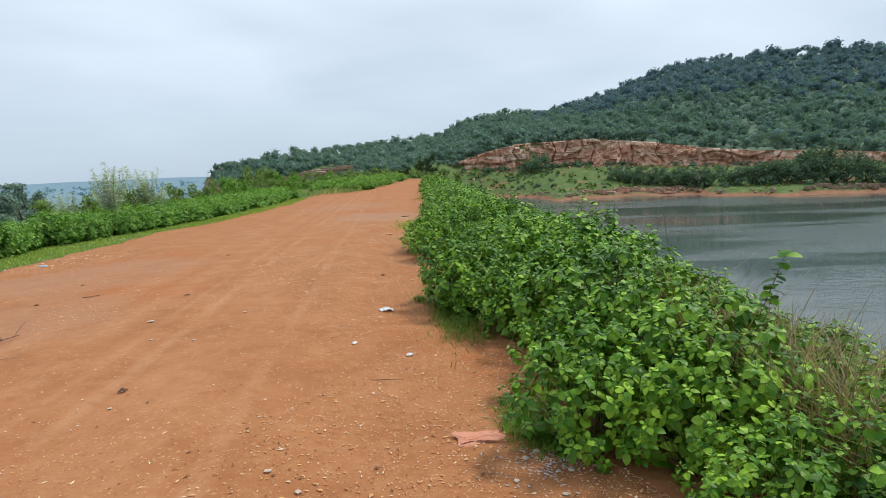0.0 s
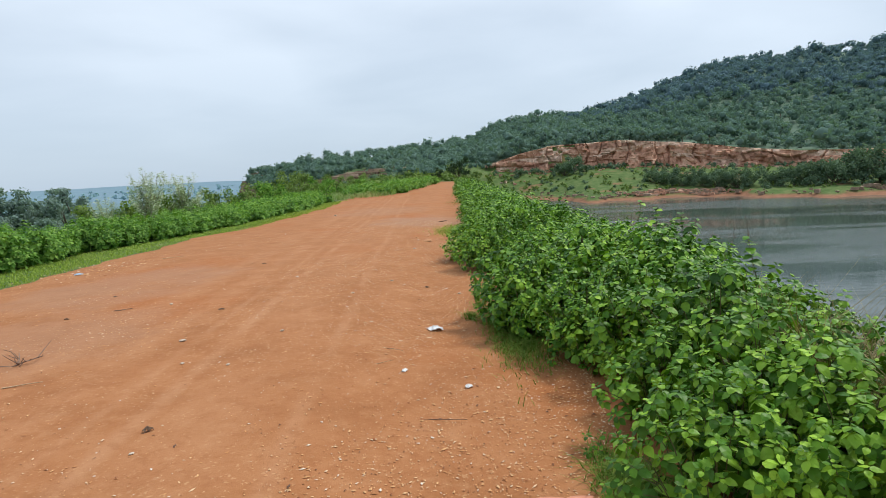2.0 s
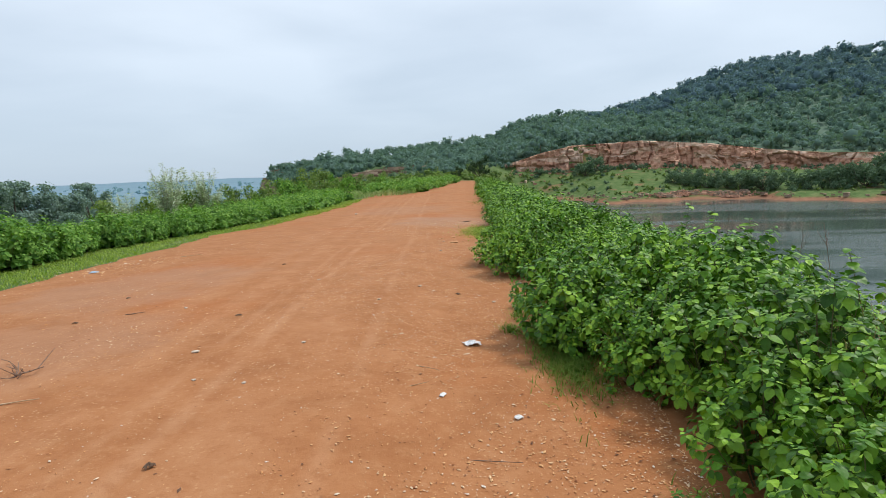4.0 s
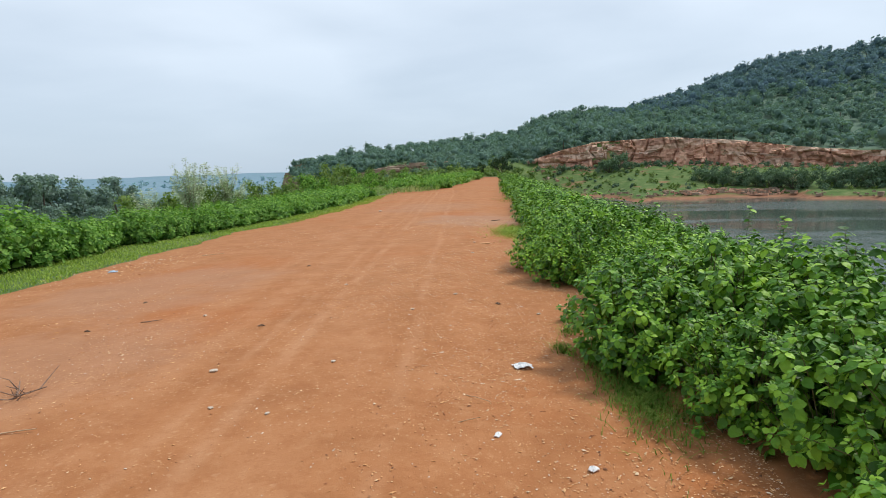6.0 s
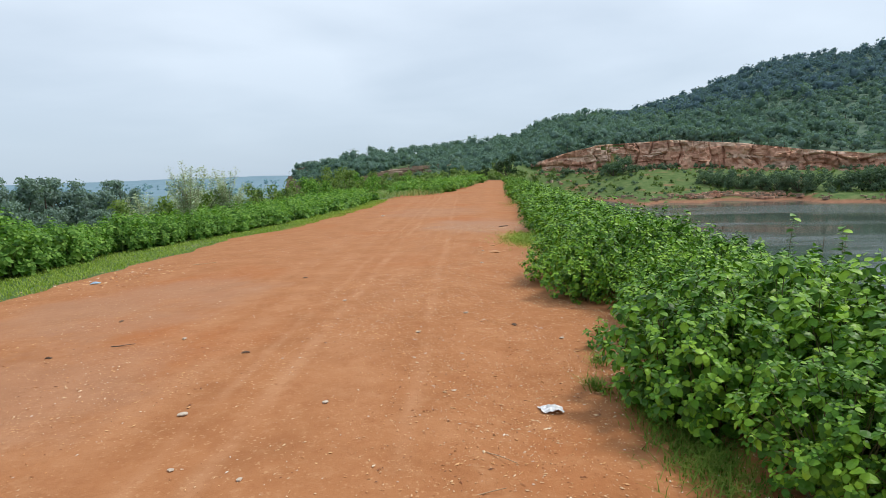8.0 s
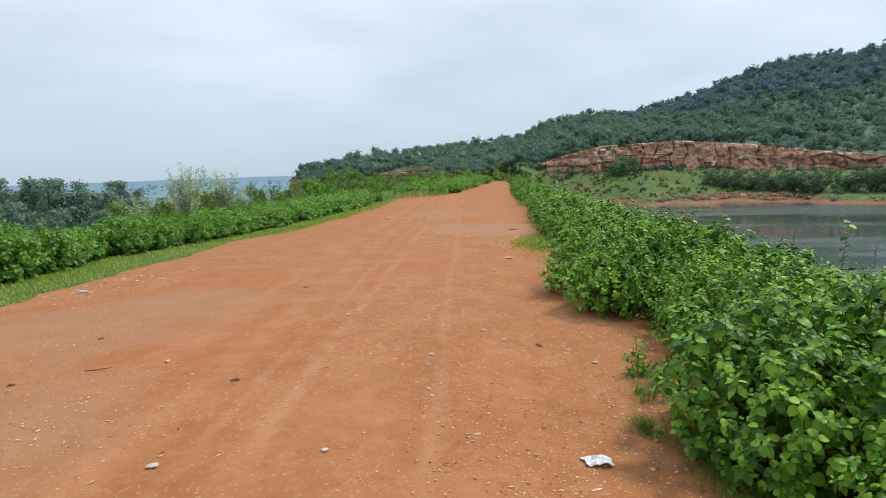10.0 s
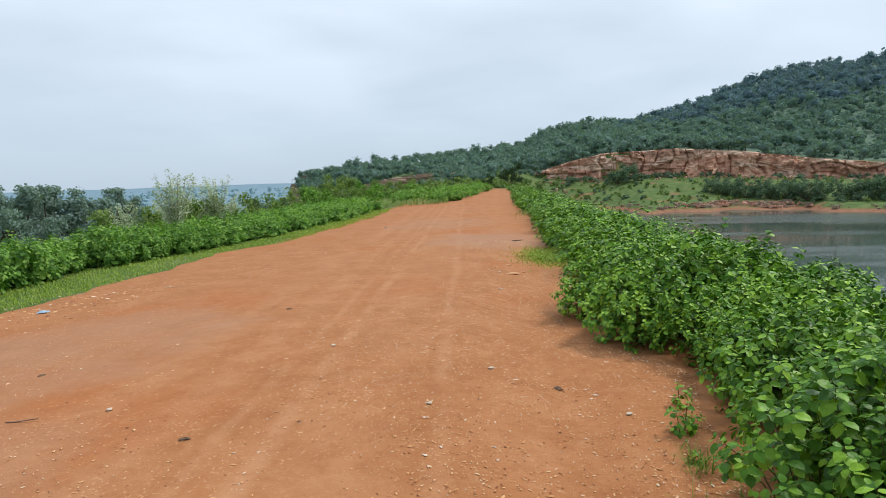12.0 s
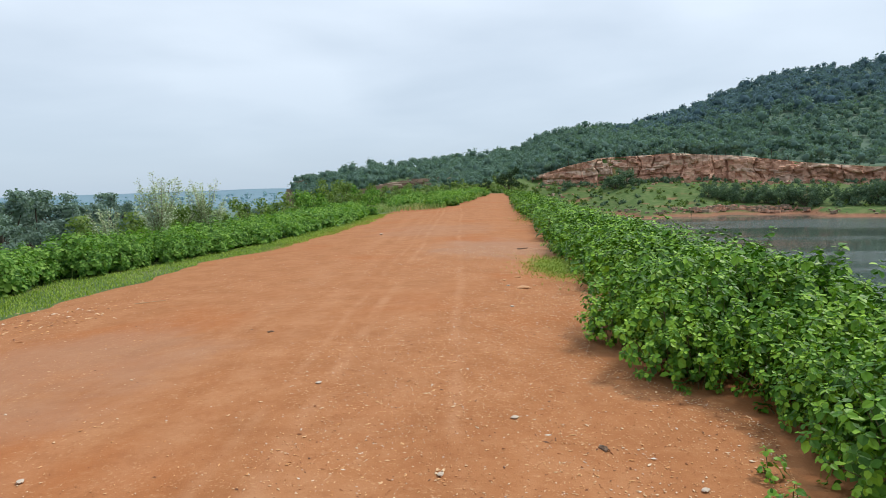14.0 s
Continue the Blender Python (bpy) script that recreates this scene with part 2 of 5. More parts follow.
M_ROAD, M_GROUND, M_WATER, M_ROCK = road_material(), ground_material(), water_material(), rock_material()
M_LEAF = leaf_material("broad_green_leaf", (0.014, 0.053, 0.004), (0.075, 0.198, 0.012), (0.330, 0.540, 0.045), 0.09, 0.45, 1.2, 0.0, 0.22, 0.5)
M_LEAF_L = leaf_material("hedge_green_leaf", (0.045, 0.115, 0.028), (0.140, 0.290, 0.052), (0.31, 0.48, 0.11))
M_LEAF_DULL = leaf_material("olive_scrub_leaf", (0.075, 0.130, 0.035), (0.155, 0.235, 0.065), (0.28, 0.35, 0.12))
M_LEAF_PALE = leaf_material("pale_feathery_leaf", (0.22, 0.28, 0.19), (0.42, 0.48, 0.37), (0.74, 0.77, 0.70))
M_LEAF_TREE = leaf_material("dark_tree_leaf", (0.072, 0.122, 0.085), (0.120, 0.190, 0.118), (0.18, 0.260, 0.150), 0.2, 0.7, 0.25)
# hill leaves carry distance haze in their colour, bluer for the upper hill
M_LEAF_FAR_HAZE = leaf_material("hazed_hill_forest_leaf", (0.100, 0.175, 0.155), (0.150, 0.235, 0.200), (0.210, 0.300, 0.245), 0.25, 0.9, 0.16, 0.0, 0.0, 0.25)
M_LEAF_HILL_HAZE = leaf_material("hazed_high_hill_leaf", (0.098, 0.165, 0.210), (0.132, 0.206, 0.246), (0.170, 0.250, 0.282), 0.25, 0.9, 0.13, 0.0, 0.0, 0.25)
M_LEAF_DARK = leaf_material("deep_shade_leaf", (0.022, 0.046, 0.022), (0.040, 0.075, 0.034), (0.07, 0.11, 0.05), 0.15, 0.8, 0.3)
# grove leaf colour is paled and blued to stand in for haze
M_LEAF_GROVE_HAZE = leaf_material("hazed_grove_leaf", (0.150, 0.220, 0.200), (0.195, 0.275, 0.240), (0.25, 0.33, 0.28), 0.25, 0.9, 0.35, 0.0, 0.0, 0.3)
# far plain trees: the blue is haze put into the leaf colour
M_LEAF_PLAIN_HAZE = leaf_material("hazed_plain_leaf", (0.25, 0.39, 0.48), (0.28, 0.42, 0.51), (0.31, 0.45, 0.53), 0.2, 0.9, 0.01, 0.0, 0.0)
M_GRASS = leaf_material("short_green_grass", (0.13, 0.215, 0.026), (0.25, 0.36, 0.052), (0.42, 0.48, 0.12), 0.3, 0.6, 1.5)
M_GRASS_DEEP = leaf_material("deep_green_grass", (0.060, 0.125, 0.016), (0.125, 0.215, 0.030), (0.25, 0.32, 0.07), 0.3, 0.7, 1.5)
M_GRASS_PALE = leaf_material("pale_seeding_grass", (0.14, 0.20, 0.07), (0.25, 0.33, 0.12), (0.40, 0.44, 0.20), 0.3, 0.7, 0.5)
M_STRAW = leaf_material("dry_straw_grass", (0.13, 0.10, 0.05), (0.26, 0.20, 0.10), (0.42, 0.34, 0.19), 0.25, 0.7, 2.0)
M_STEM = simple("green_brown_stem", (0.09, 0.075, 0.03), (0.15, 0.14, 0.06), 30)
M_BARK = simple("grey_brown_bark", (0.06, 0.048, 0.035), (0.13, 0.105, 0.08), 6)
M_TWIG = simple("dead_grey_twig", (0.15, 0.095, 0.07), (0.30, 0.20, 0.145), 25)
M_PALE_TWIG = simple("pale_straw_twig", (0.42, 0.27, 0.15), (0.58, 0.42, 0.27), 25)
M_BROWN = simple("dark_brown_rock", (0.10, 0.065, 0.045), (0.20, 0.13, 0.09), 0.8, 0.9, 0.6, 0.2, 0.3)
M_RIM = simple("dry_sandy_rim", (0.20, 0.19, 0.10), (0.46, 0.34, 0.22), 0.35, 0.95, 0.4, 0.2, 0.1)
M_LEDGE = simple("weathered_brown_rock", (0.20, 0.14, 0.10), (0.36, 0.27, 0.19), 0.8, 0.9, 0.6, 0.2, 0.3)


# ---- building helpers ----
rng = np.random.default_rng(7)


def mesh_np(name, verts, faces, mat, smooth=False):
    """A mesh from an array of points and a list of index arrays, one array for each count of corners."""
    me = bpy.data.meshes.new(name)
    verts = np.asarray(verts, np.float32).reshape(-1, 3)
    faces = [np.asarray(f, np.int32) for f in faces if len(f)]
    loops = np.concatenate([f.ravel() for f in faces])
    counts = np.concatenate([np.full(len(f), f.shape[1], np.int32) for f in faces])
    starts = np.concatenate([[0], np.cumsum(counts)[:-1]]).astype(np.int32)
    me.vertices.add(len(verts))
    me.vertices.foreach_set("co", verts.ravel())
    me.loops.add(len(loops))
    me.loops.foreach_set("vertex_index", loops)
    me.polygons.add(len(counts))
    me.polygons.foreach_set("loop_start", starts)
    me.polygons.foreach_set("loop_total", counts)
    me.polygons.foreach_set("use_smooth", np.full(len(counts), smooth))
    me.update(calc_edges=True)
    me.validate()
    me.materials.append(mat)
    return me


def unit(v):
    return v / np.maximum(np.linalg.norm(v, axis=-1, keepdims=True), 1e-9)


LEAF = np.array([(0, 0, 0), (0, 0.5, 0.02), (0, 1.0, -0.14), (-0.27, 0.09, 0.05), (-0.42, 0.40, 0.05), (-0.27, 0.76, -0.02), (0.27, 0.09, 0.05), (0.42, 0.40, 0.05), (0.27, 0.76, -0.02)])
LEAF_FACES = np.array([(0, 6, 7, 1), (1, 7, 8, 2), (0, 1, 4, 3), (1, 2, 5, 4)])
SMALL_LEAF = np.array([(0, 0, 0), (0, 1.0, -0.12), (-0.40, 0.28, 0.05), (-0.32, 0.70, 0.0), (0.40, 0.28, 0.05), (0.32, 0.70, 0.0)])
SMALL_FACES = np.array([(0, 4, 5, 1), (0, 1, 3, 2)])


def leaf_cloud(base, way, face, length, width=1.0, fine=True):
    """Folded, ovate leaves: base points, directions, upper sides, lengths. Returns points and quads."""
    shape, cut = (LEAF, LEAF_FACES) if fine else (SMALL_LEAF, SMALL_FACES)
    way = unit(way)
    side = unit(np.cross(way, face))
    up = np.cross(side, way)
    n = len(base)
    s = np.asarray(length).reshape(-1, 1, 1)
    pts = base[:, None] + s * (shape[None, :, :1] * width * side[:, None] + shape[None, :, 1:2] * way[:, None] + shape[None, :, 2:] * up[:, None])
    quads = ((np.arange(n) * len(shape))[:, None, None] + cut[None]).reshape(-1, 4)
    return pts.reshape(-1, 3), quads


def card_cloud(base, face, size, r):
    """Small ragged clumps of leaves, each a bent four-cornered patch with an uneven outline."""
    n = len(base)
    a = unit(np.cross(face, r.normal(size=(n, 3))))
    b = np.cross(unit(face), a)
    size = np.asarray(size).reshape(-1, 1, 1)
    ang = np.array([0, 1.57, 3.14, 4.71])[None, :] + r.uniform(-0.5, 0.5, (n, 4))
    rad = r.uniform(0.45, 1.0, (n, 4))
    lift = r.uniform(-0.25, 0.25, (n, 4, 1))
    pts = base[:, None] + size * ((np.cos(ang) * rad)[..., None] * a[:, None] + (np.sin(ang) * rad)[..., None] * b[:, None] + lift * unit(face)[:, None])
    return pts.reshape(-1, 3), np.arange(n * 4).reshape(n, 4)


def tubes(lines, radii, sides=4):
    """Tapered tubes along polylines; returns points and quads."""
    V, F, o = [], [], 0
    for line, (r0, r1) in zip(lines, radii):
        line = np.asarray(line, float)
        k = len(line)
        d = unit(np.gradient(line, axis=0))
        ref = np.array([0.3, 0.9, 0.2])
        a = unit(np.cross(d, ref))
        b = np.cross(d, a)
        rr = np.linspace(r0, r1, k)[:, None, None]
        th = np.arange(sides) * 2 * np.pi / sides
        ring = line[:, None] + rr * (np.cos(th)[None, :, None] * a[:, None] + np.sin(th)[None, :, None] * b[:, None])
        V.append(ring.reshape(-1, 3))
        i = np.arange(k - 1)[:, None] * sides + np.arange(sides)[None]
        j = np.arange(k - 1)[:, None] * sides + (np.arange(sides)[None] + 1) % sides
        F.append(o + np.stack([i, j, j + sides, i + sides], -1).reshape(-1, 4))
        o += k * sides
    return np.concatenate(V), np.concatenate(F)


def part_mesh(name, me, parent, label="", kind=""):
    ob = new(name, me)
    ob.parent = parent
    return tagged(ob, label=label, kind=kind)


def smooth01(x):
    x = np.clip(x, 0, 1)
    return x * x * (3 - 2 * x)


def wave(x, y, seed=0.0):
    """Cheap smooth unevenness, about -1 to 1."""
    return (np.sin(x * 1.3 + seed) * np.cos(y * 0.9 - seed * 2) + np.sin(x * 0.47 - y * 0.61 + seed * 3) + 0.5 * np.sin(x * 2.9 + y * 2.3 + seed)) / 2.2


# ---- the lie of the land ----
WATER = -6.5
DAM_END = 92.0


def crown(x, y):
    """Height of the dam's crest, slightly crowned."""
    return 0.06 - 0.0045 * (x + 1.5) ** 2 - 0.03 * smooth01((y - 8) / 12) + 0.10 * smooth01((y - 34) / 14) - 0.055 * smooth01((x + 1.2) / 0.9)


RIDGE_AZ = [-60, -24, -19.5, -18, -16, -10, -3, 2, 5, 8, 13, 17, 21, 25, 32, 40, 60, 110]
RIDGE_EL = [-2.5, -2.2, -1.6, 0.35, 1.0, 1.45, 2.05, 2.6, 3.75, 4.3, 4.5, 5.4, 6.9, 8.0, 8.0, 7.5, 6.0, 3.0]


def cliff_z(az):
    """Foot and lip of the old quarry face."""
    foot = np.interp(az, [2, 5, 9, 17, 26, 33, 40, 60], [1.6, 1.1, 0.15, 0.5, -0.9, -1.6, -1.8, -2.0])
    lip = np.interp(az, [2, 4, 7, 10, 16, 21.5, 26, 30, 34, 39, 60], [1.8, 2.8, 5.6, 7.5, 8.0, 6.4, 4.1, 2.5, 2.1, 0.8, -1.0])
    return foot, lip


def far_land(az, d):
    """Everything but the dam: lake bed, far bank, cliff step, wooded hill; the plain on the other side."""
    ridge_d = np.interp(az, [-60, -19, 4, 12, 25, 40, 110], [330, 270, 310, 360, 430, 450, 450])
    ridge_z = 1.5 + ridge_d * np.tan(np.radians(np.interp(az, RIDGE_AZ, RIDGE_EL)))
    foot, lip = cliff_z(az)
    shore = 139 + 5 * np.sin(az * 0.35) + 2 * np.sin(az * 1.3) + 16 * smooth01((14 - az) / 6)
    u = d - shore
    bank = WATER + 1.4 * smooth01((u + 2) / 5) + (foot - WATER - 1.4) * smooth01((u - 2) / (182.5 - shore))
    bed = WATER - 2.5 + 2.5 * smooth01((u + 14) / 13)
    right = np.where(u < -1, bed, bank)
    right = np.where(d > 186, lip, right)
    hill_r = lip + (ridge_z - lip) * np.clip((d - 190) / (ridge_d - 190), 0, 1) ** 1.08
    right = np.where(d > 190, hill_r, right)
    # the side of the plain: low ground, then the foot of the hill
    low = -12 + 2.0 * np.sin(az * 0.9) * smooth01((d - 60) / 100)
    shelf = np.interp(az, [-19, -15, -10, -5, 2], [-10, -5, -1.5, -0.3, 0.2])
    low = np.where(az > -19.5, low + (shelf - low) * smooth01((d - 60) / 50), low)
    start = np.interp(az, [-19, -12, -6, 2], [205, 165, 140, 120])
    left = low + (ridge_z - low) * np.clip((d - start) / (ridge_d - start), 0, 1) ** 1.2
    left = np.where(az < -19.5, low, left)
    k = smooth01((az - 1.0) / 3.0)
    z = left * (1 - k) + right * k
    # behind the ridge the land drops again, then a wide plain up to a low rim on the horizon
    z = np.where(d > ridge_d, z + (-12 - z) * smooth01((d - ridge_d) / 250), z)
    rim = 17 + 3 * np.sin(az * 0.21) + 1.5 * np.sin(az * 0.8)
    return z + np.where(d > 900, rim * smooth01((d - 1500) / 2600), 0)


def land(x, y):
    d = np.hypot(x, y)
    az = np.degrees(np.arctan2(x, y))
    az_c = np.clip(az, -100, 110)
    z = far_land(az_c, d)
    crest = crown(np.clip(x, -10, 2), y)
    side = np.where(x > 1.6, -(x - 1.6) / 2.1, np.where(x < -11.2, (x + 11.2) / 2.0, 0))
    dam = crest + side + 0.12 * wave(x * 0.5, y * 0.5, 2.0) * smooth01((np.abs(x + 4) - 5.5) / 3)
    dam = dam - 14 * smooth01((y - DAM_END - 10) / 60)
    z = np.maximum(z, dam)
    rough = np.where((d > 20) & (z < 30), 0.25 * wave(x * 0.21, y * 0.23, 1.0), 0) * smooth01((np.abs(x + 4) - 8) / 10)
    return z + rough


def road_edges(y):
    """Left and right edge of the bare road at y."""
    y = np.asarray(y, float)
    left = np.interp(y, [5, 10, 14, 17.4, 18.6, 19.6, 21, 26, 32, 39, 40.6, 42, 60, 82], [-7.9, -8.0, -7.95, -8.05, -8.2, -7.75, -7.15, -6.8, -6.6, -7.2, -4.2, -3.6, -2.0, -0.8])
    right = 0.76 - 0.50 * smooth01((y - 4.8) / 2.3) + 0.36 * np.exp(-((y - 8.7) / 0.6) ** 2) - 0.55 * np.exp(-((y - 10.2) / 0.95) ** 2)
    right = right + 0.32 * smooth01((3.1 - y) / 0.8)
    right = right + 0.02 * smooth01((y - 11) / 3) - 0.55 * np.exp(-((y - 15.8) / 1.0) ** 2) + 0.22 * smooth01((y - 18) / 10) + 0.6 * smooth01((y - 40) / 30)
    return left + 0.16 * np.sin(y * 1.9) * np.cos(y * 0.63) + 0.07 * np.sin(y * 5.3 + np.sin(y)), right + 0.06 * np.sin(y * 2.7)


def build_ground():
    az = np.radians(np.concatenate([np.arange(-180, -50, 4.0), np.arange(-50, 50, 0.4), np.arange(50, 180, 4.0)]))
    r = [0.4]
    while r[-1] < 4600:
        r.append(r[-1] * 1.05 + 0.02)
    r = np.sort(np.concatenate([r, [185.6, 186.4]]))
    A, R = np.meshgrid(az, r, indexing="ij")
    X, Y = R * np.sin(A), R * np.cos(A)
    Z = land(X, Y)
    # a shallow bed under the road
    le, ri = road_edges(Y)
    inside = (X > le + 0.25) & (X < ri + 0.8) & (Y > -14) & (Y < 83)
    Z = np.where(inside, Z - 0.06, Z)
    n, m = X.shape
    i = np.arange(n)[:, None] * m + np.arange(m - 1)[None]
    j = ((np.arange(n) + 1) % n)[:, None] * m + np.arange(m - 1)[None]
    quads = np.stack([i, i + 1, j + 1, j], -1).reshape(-1, 4)
    V = np.stack([X, Y, Z], -1).reshape(-1, 3)
    c = len(V)
    V = np.concatenate([V, [[0, 0, float(land(np.array(0.0), np.array(0.01))) - 0.06]]])
    tri = np.stack([np.full(n, c), np.arange(n) * m, ((np.arange(n) + 1) % n) * m], -1)
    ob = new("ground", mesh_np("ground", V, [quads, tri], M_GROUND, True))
    tagged(ob, "green scrubby banks, hillside and plain with bare red soil", "ground", kind="structure")


def build_road():
    ys = np.concatenate([np.arange(-14, 22, 0.25), np.arange(22, 84, 0.4)])
    us = np.linspace(0, 1, 110)
    le, ri = road_edges(ys)
    ri = ri + 1.0
    X = le[:, None] + (ri - le)[:, None] * us[None]
    Y = np.repeat(ys[:, None], len(us), 1)
    edge = np.minimum(us, 1 - us)[None]
    Z = crown(X, Y) + 0.012 + 0.0035 * wave(X * 1.1, Y * 0.35, 4.0) + 0.0015 * wave(X * 5, Y * 2, 1.0)
    for c, w in ((-2.0, 0.11), (-1.02, 0.09), (-2.55, 0.15), (-3.4, 0.2)):
        Z -= 0.004 * np.exp(-((X + 0.045 * Y - c) / w) ** 2)
    Z -= 0.03 * (1 - smooth01(edge / 0.02))
    n, m = X.shape
    i = np.arange(n - 1)[:, None] * m + np.arange(m - 1)[None]
    quads = np.stack([i, i + 1, i + m + 1, i + m], -1).reshape(-1, 4)
    ob = new("road", mesh_np("road", np.stack([X, Y, Z], -1), [quads], M_ROAD, True))
    tagged(ob, "red laterite earth road with faint pale wheel tracks", "road", kind="structure")


def build_water():
    bm = bmesh.new()
    vs = [bm.verts.new((x, y, WATER)) for x, y in ((6, -220), (300, -220), (300, 190), (6, 190))]
    bm.faces.new(vs)
    me = bpy.data.meshes.new("water")
    bm.to_mesh(me)
    bm.free()
    me.materials.append(M_WATER)
    tagged(new("water", me), "calm grey-green reservoir water with light wind streaks", "water", kind="structure")


build_ground()
build_road()
build_water()


def ground_z(x, y):
    return float(land(np.array(float(x)), np.array(float(y))))


# ---- quarry cliff on the far bank ----
def block_points(cx, cy, cz, sx, sy, sz, turn, r):
    """A rough eight-cornered rock block."""
    c = np.array([(-1, -1, -1), (1, -1, -1), (1, 1, -1), (-1, 1, -1), (-1, -1, 1), (1, -1, 1), (1, 1, 1), (-1, 1, 1)], float)
    c = c * (sx / 2, sy / 2, sz / 2) * r.uniform(0.72, 1.08, (8, 3))
    ca, sa_ = math.cos(turn), math.sin(turn)
    x, y = c[:, 0] * ca - c[:, 1] * sa_, c[:, 0] * sa_ + c[:, 1] * ca
    return np.stack([x + cx, y + cy, c[:, 2] + cz], -1)


BOX = np.array([(0, 3, 2, 1), (4, 5, 6, 7), (0, 1, 5, 4), (1, 2, 6, 5), (2, 3, 7, 6), (3, 0, 4, 7)])


def build_cliff():
    """A quarried face: upright buttresses split by cracks, cut across by beds, with a bare rim on top."""
    azs = np.arange(2.0, 58, 0.08)
    rows = 36
    V = []
    for az in azs:
        foot, lip = (float(v) for v in cliff_z(np.array(az)))
        s = az * 3.23
        a = radians(az)
        for k in range(rows):
            u = k / (rows - 1)
            z = foot - 2.2 + (lip + 0.35 - foot + 2.2) * u
            sx = s * 0.26 + 0.6 * noise.noise(Vector((s * 0.16, z * 0.22, 3)))
            col = noise.cell(Vector((sx, 0.5, 1.5)))
            edge = abs(sx - round(sx))
            crack = 1.5 * max(0.0, 1 - edge / 0.07) * (0.4 + 0.6 * noise.cell(Vector((round(sx), 3.5, 0.5))))
            bed = z * 0.45 + 0.9 * noise.noise(Vector((s * 0.10, z * 0.2, 7)))
            ledge = noise.cell(Vector((math.floor(sx * 0.5), bed, 4.5)))
            chip = noise.cell(Vector((sx * 2.6, bed * 2.2, 9.5)))
            seam = 0.8 * (noise.noise(Vector((s * 0.06, z * 0.2, 11))) > 0.1) * max(0.0, 1 - abs(bed - round(bed)) / 0.16)
            d = 183.2 + 0.22 * max(0, z - foot) + 1.5 * col + 0.55 * ledge + 0.6 * chip + crack + seam
            d += 0.9 * noise.noise(Vector((s * 0.35, z * 0.30, 5))) + 0.6 * noise.noise(Vector((s * 1.1, z * 1.0, 8)))
            d -= 6.0 * max(0.0, 0.36 - u) * (0.5 + 0.5 * noise.noise(Vector((s * 0.08, 2, 2))))
            d += 2.5 * float(smooth01((7 - az) / 4)) * u
            V.append((d * math.sin(a), d * math.cos(a), z))
        rim = lip + 0.35 + 0.75 * noise.noise(Vector((s * 0.11, 1, 1))) + 0.3 * noise.noise(Vector((s * 0.5, 2, 1)))
        V.append((190.5 * math.sin(a), 190.5 * math.cos(a), rim))
    n, m = len(azs), rows + 1
    i = np.arange(n - 1)[:, None] * m + np.arange(m - 1)[None]
    quads = np.stack([i, i + m, i + m + 1, i + 1], -1).reshape(-1, 4)
    me = mesh_np("cliff", V, [quads], M_ROCK)
    me.materials.append(M_RIM)
    me.polygons.foreach_set("material_index", (np.arange(len(quads)) % (m - 1) == m - 2).astype(np.int32))
    tagged(new("cliff", me), "rust-red broken sandstone quarry face below the wooded hill", "cliff", kind="structure")


def build_rubble(name, label, n, place, size, mat, seed):
    r = np.random.default_rng(seed)
    V, F = [], []
    for k in range(n):
        x, y = place(r)
        s = r.uniform(*size) * r.uniform(0.6, 1.4)
        V.append(block_points(x, y, ground_z(x, y) + s * 0.18, s * r.uniform(0.9, 1.8), s, s * r.uniform(0.5, 0.9), r.uniform(0, 3), r))
        F.append(BOX + 8 * k)
    ob = new(name, mesh_np(name, np.concatenate(V), [np.concatenate(F)], mat))
    tagged(ob, label, "rocks", kind="stuff")


def polar(az, d):
    return d * math.sin(radians(az)), d * math.cos(radians(az))


def shore_d(az):
    return 139 + 5 * math.sin(az * 0.35) + 2 * math.sin(az * 1.3) + 16 * float(smooth01((14 - az) / 6))


def shore_place(r):
    az = r.uniform(8, 46)
    if r.uniform() < 0.6:
        az = r.choice([18.5, 21, 23.5, 35.5, 38]) + r.normal() * 1.1
    return polar(az, shore_d(az) + abs(r.normal()) * 1.6 + 0.2)


def scree_place(r):
    az = r.uniform(4, 44)
    return polar(az, 183 - abs(r.normal()) * 5)


build_cliff()
build_rubble("shore_rocks", "broken red-brown rocks along the water's edge", 300, shore_place, (0.2, 0.75), M_LEDGE, 3)
build_rubble("shore_boulders", "jumbled pale red boulders where the bank meets the water", 300, lambda r: (lambda az: polar(az, shore_d(az) + abs(r.normal()) * 1.5))(20.6 + r.normal() * 2.4), (0.18, 0.62), M_ROCK, 9)
build_rubble("scree", "fallen red blocks at the foot of the cliff", 200, scree_place, (0.3, 0.9), M_ROCK, 4)


# ---- woods ----
def lump_shape():
    """A coarse closed lump, six sides and four rings."""
    P = [(0, 0, -1)]
    for k in range(1, 4):
        t = -math.pi / 2 + math.pi * k / 4
        P += [(math.cos(t) * math.cos(a), math.cos(t) * math.sin(a), math.sin(t)) for a in np.arange(6) * math.pi / 3 + k * 0.5]
    P.append((0, 0, 1))
    Q = [(1 + 6 * k + a, 1 + 6 * k + (a + 1) % 6, 7 + 6 * k + (a + 1) % 6, 7 + 6 * k + a) for k in range(2) for a in range(6)]
    T = [(0, 1 + (a + 1) % 6, 1 + a) for a in range(6)] + [(19, 13 + a, 13 + (a + 1) % 6) for a in range(6)]
    return np.array(P, float), np.array(Q), np.array(T)


LUMP = lump_shape()


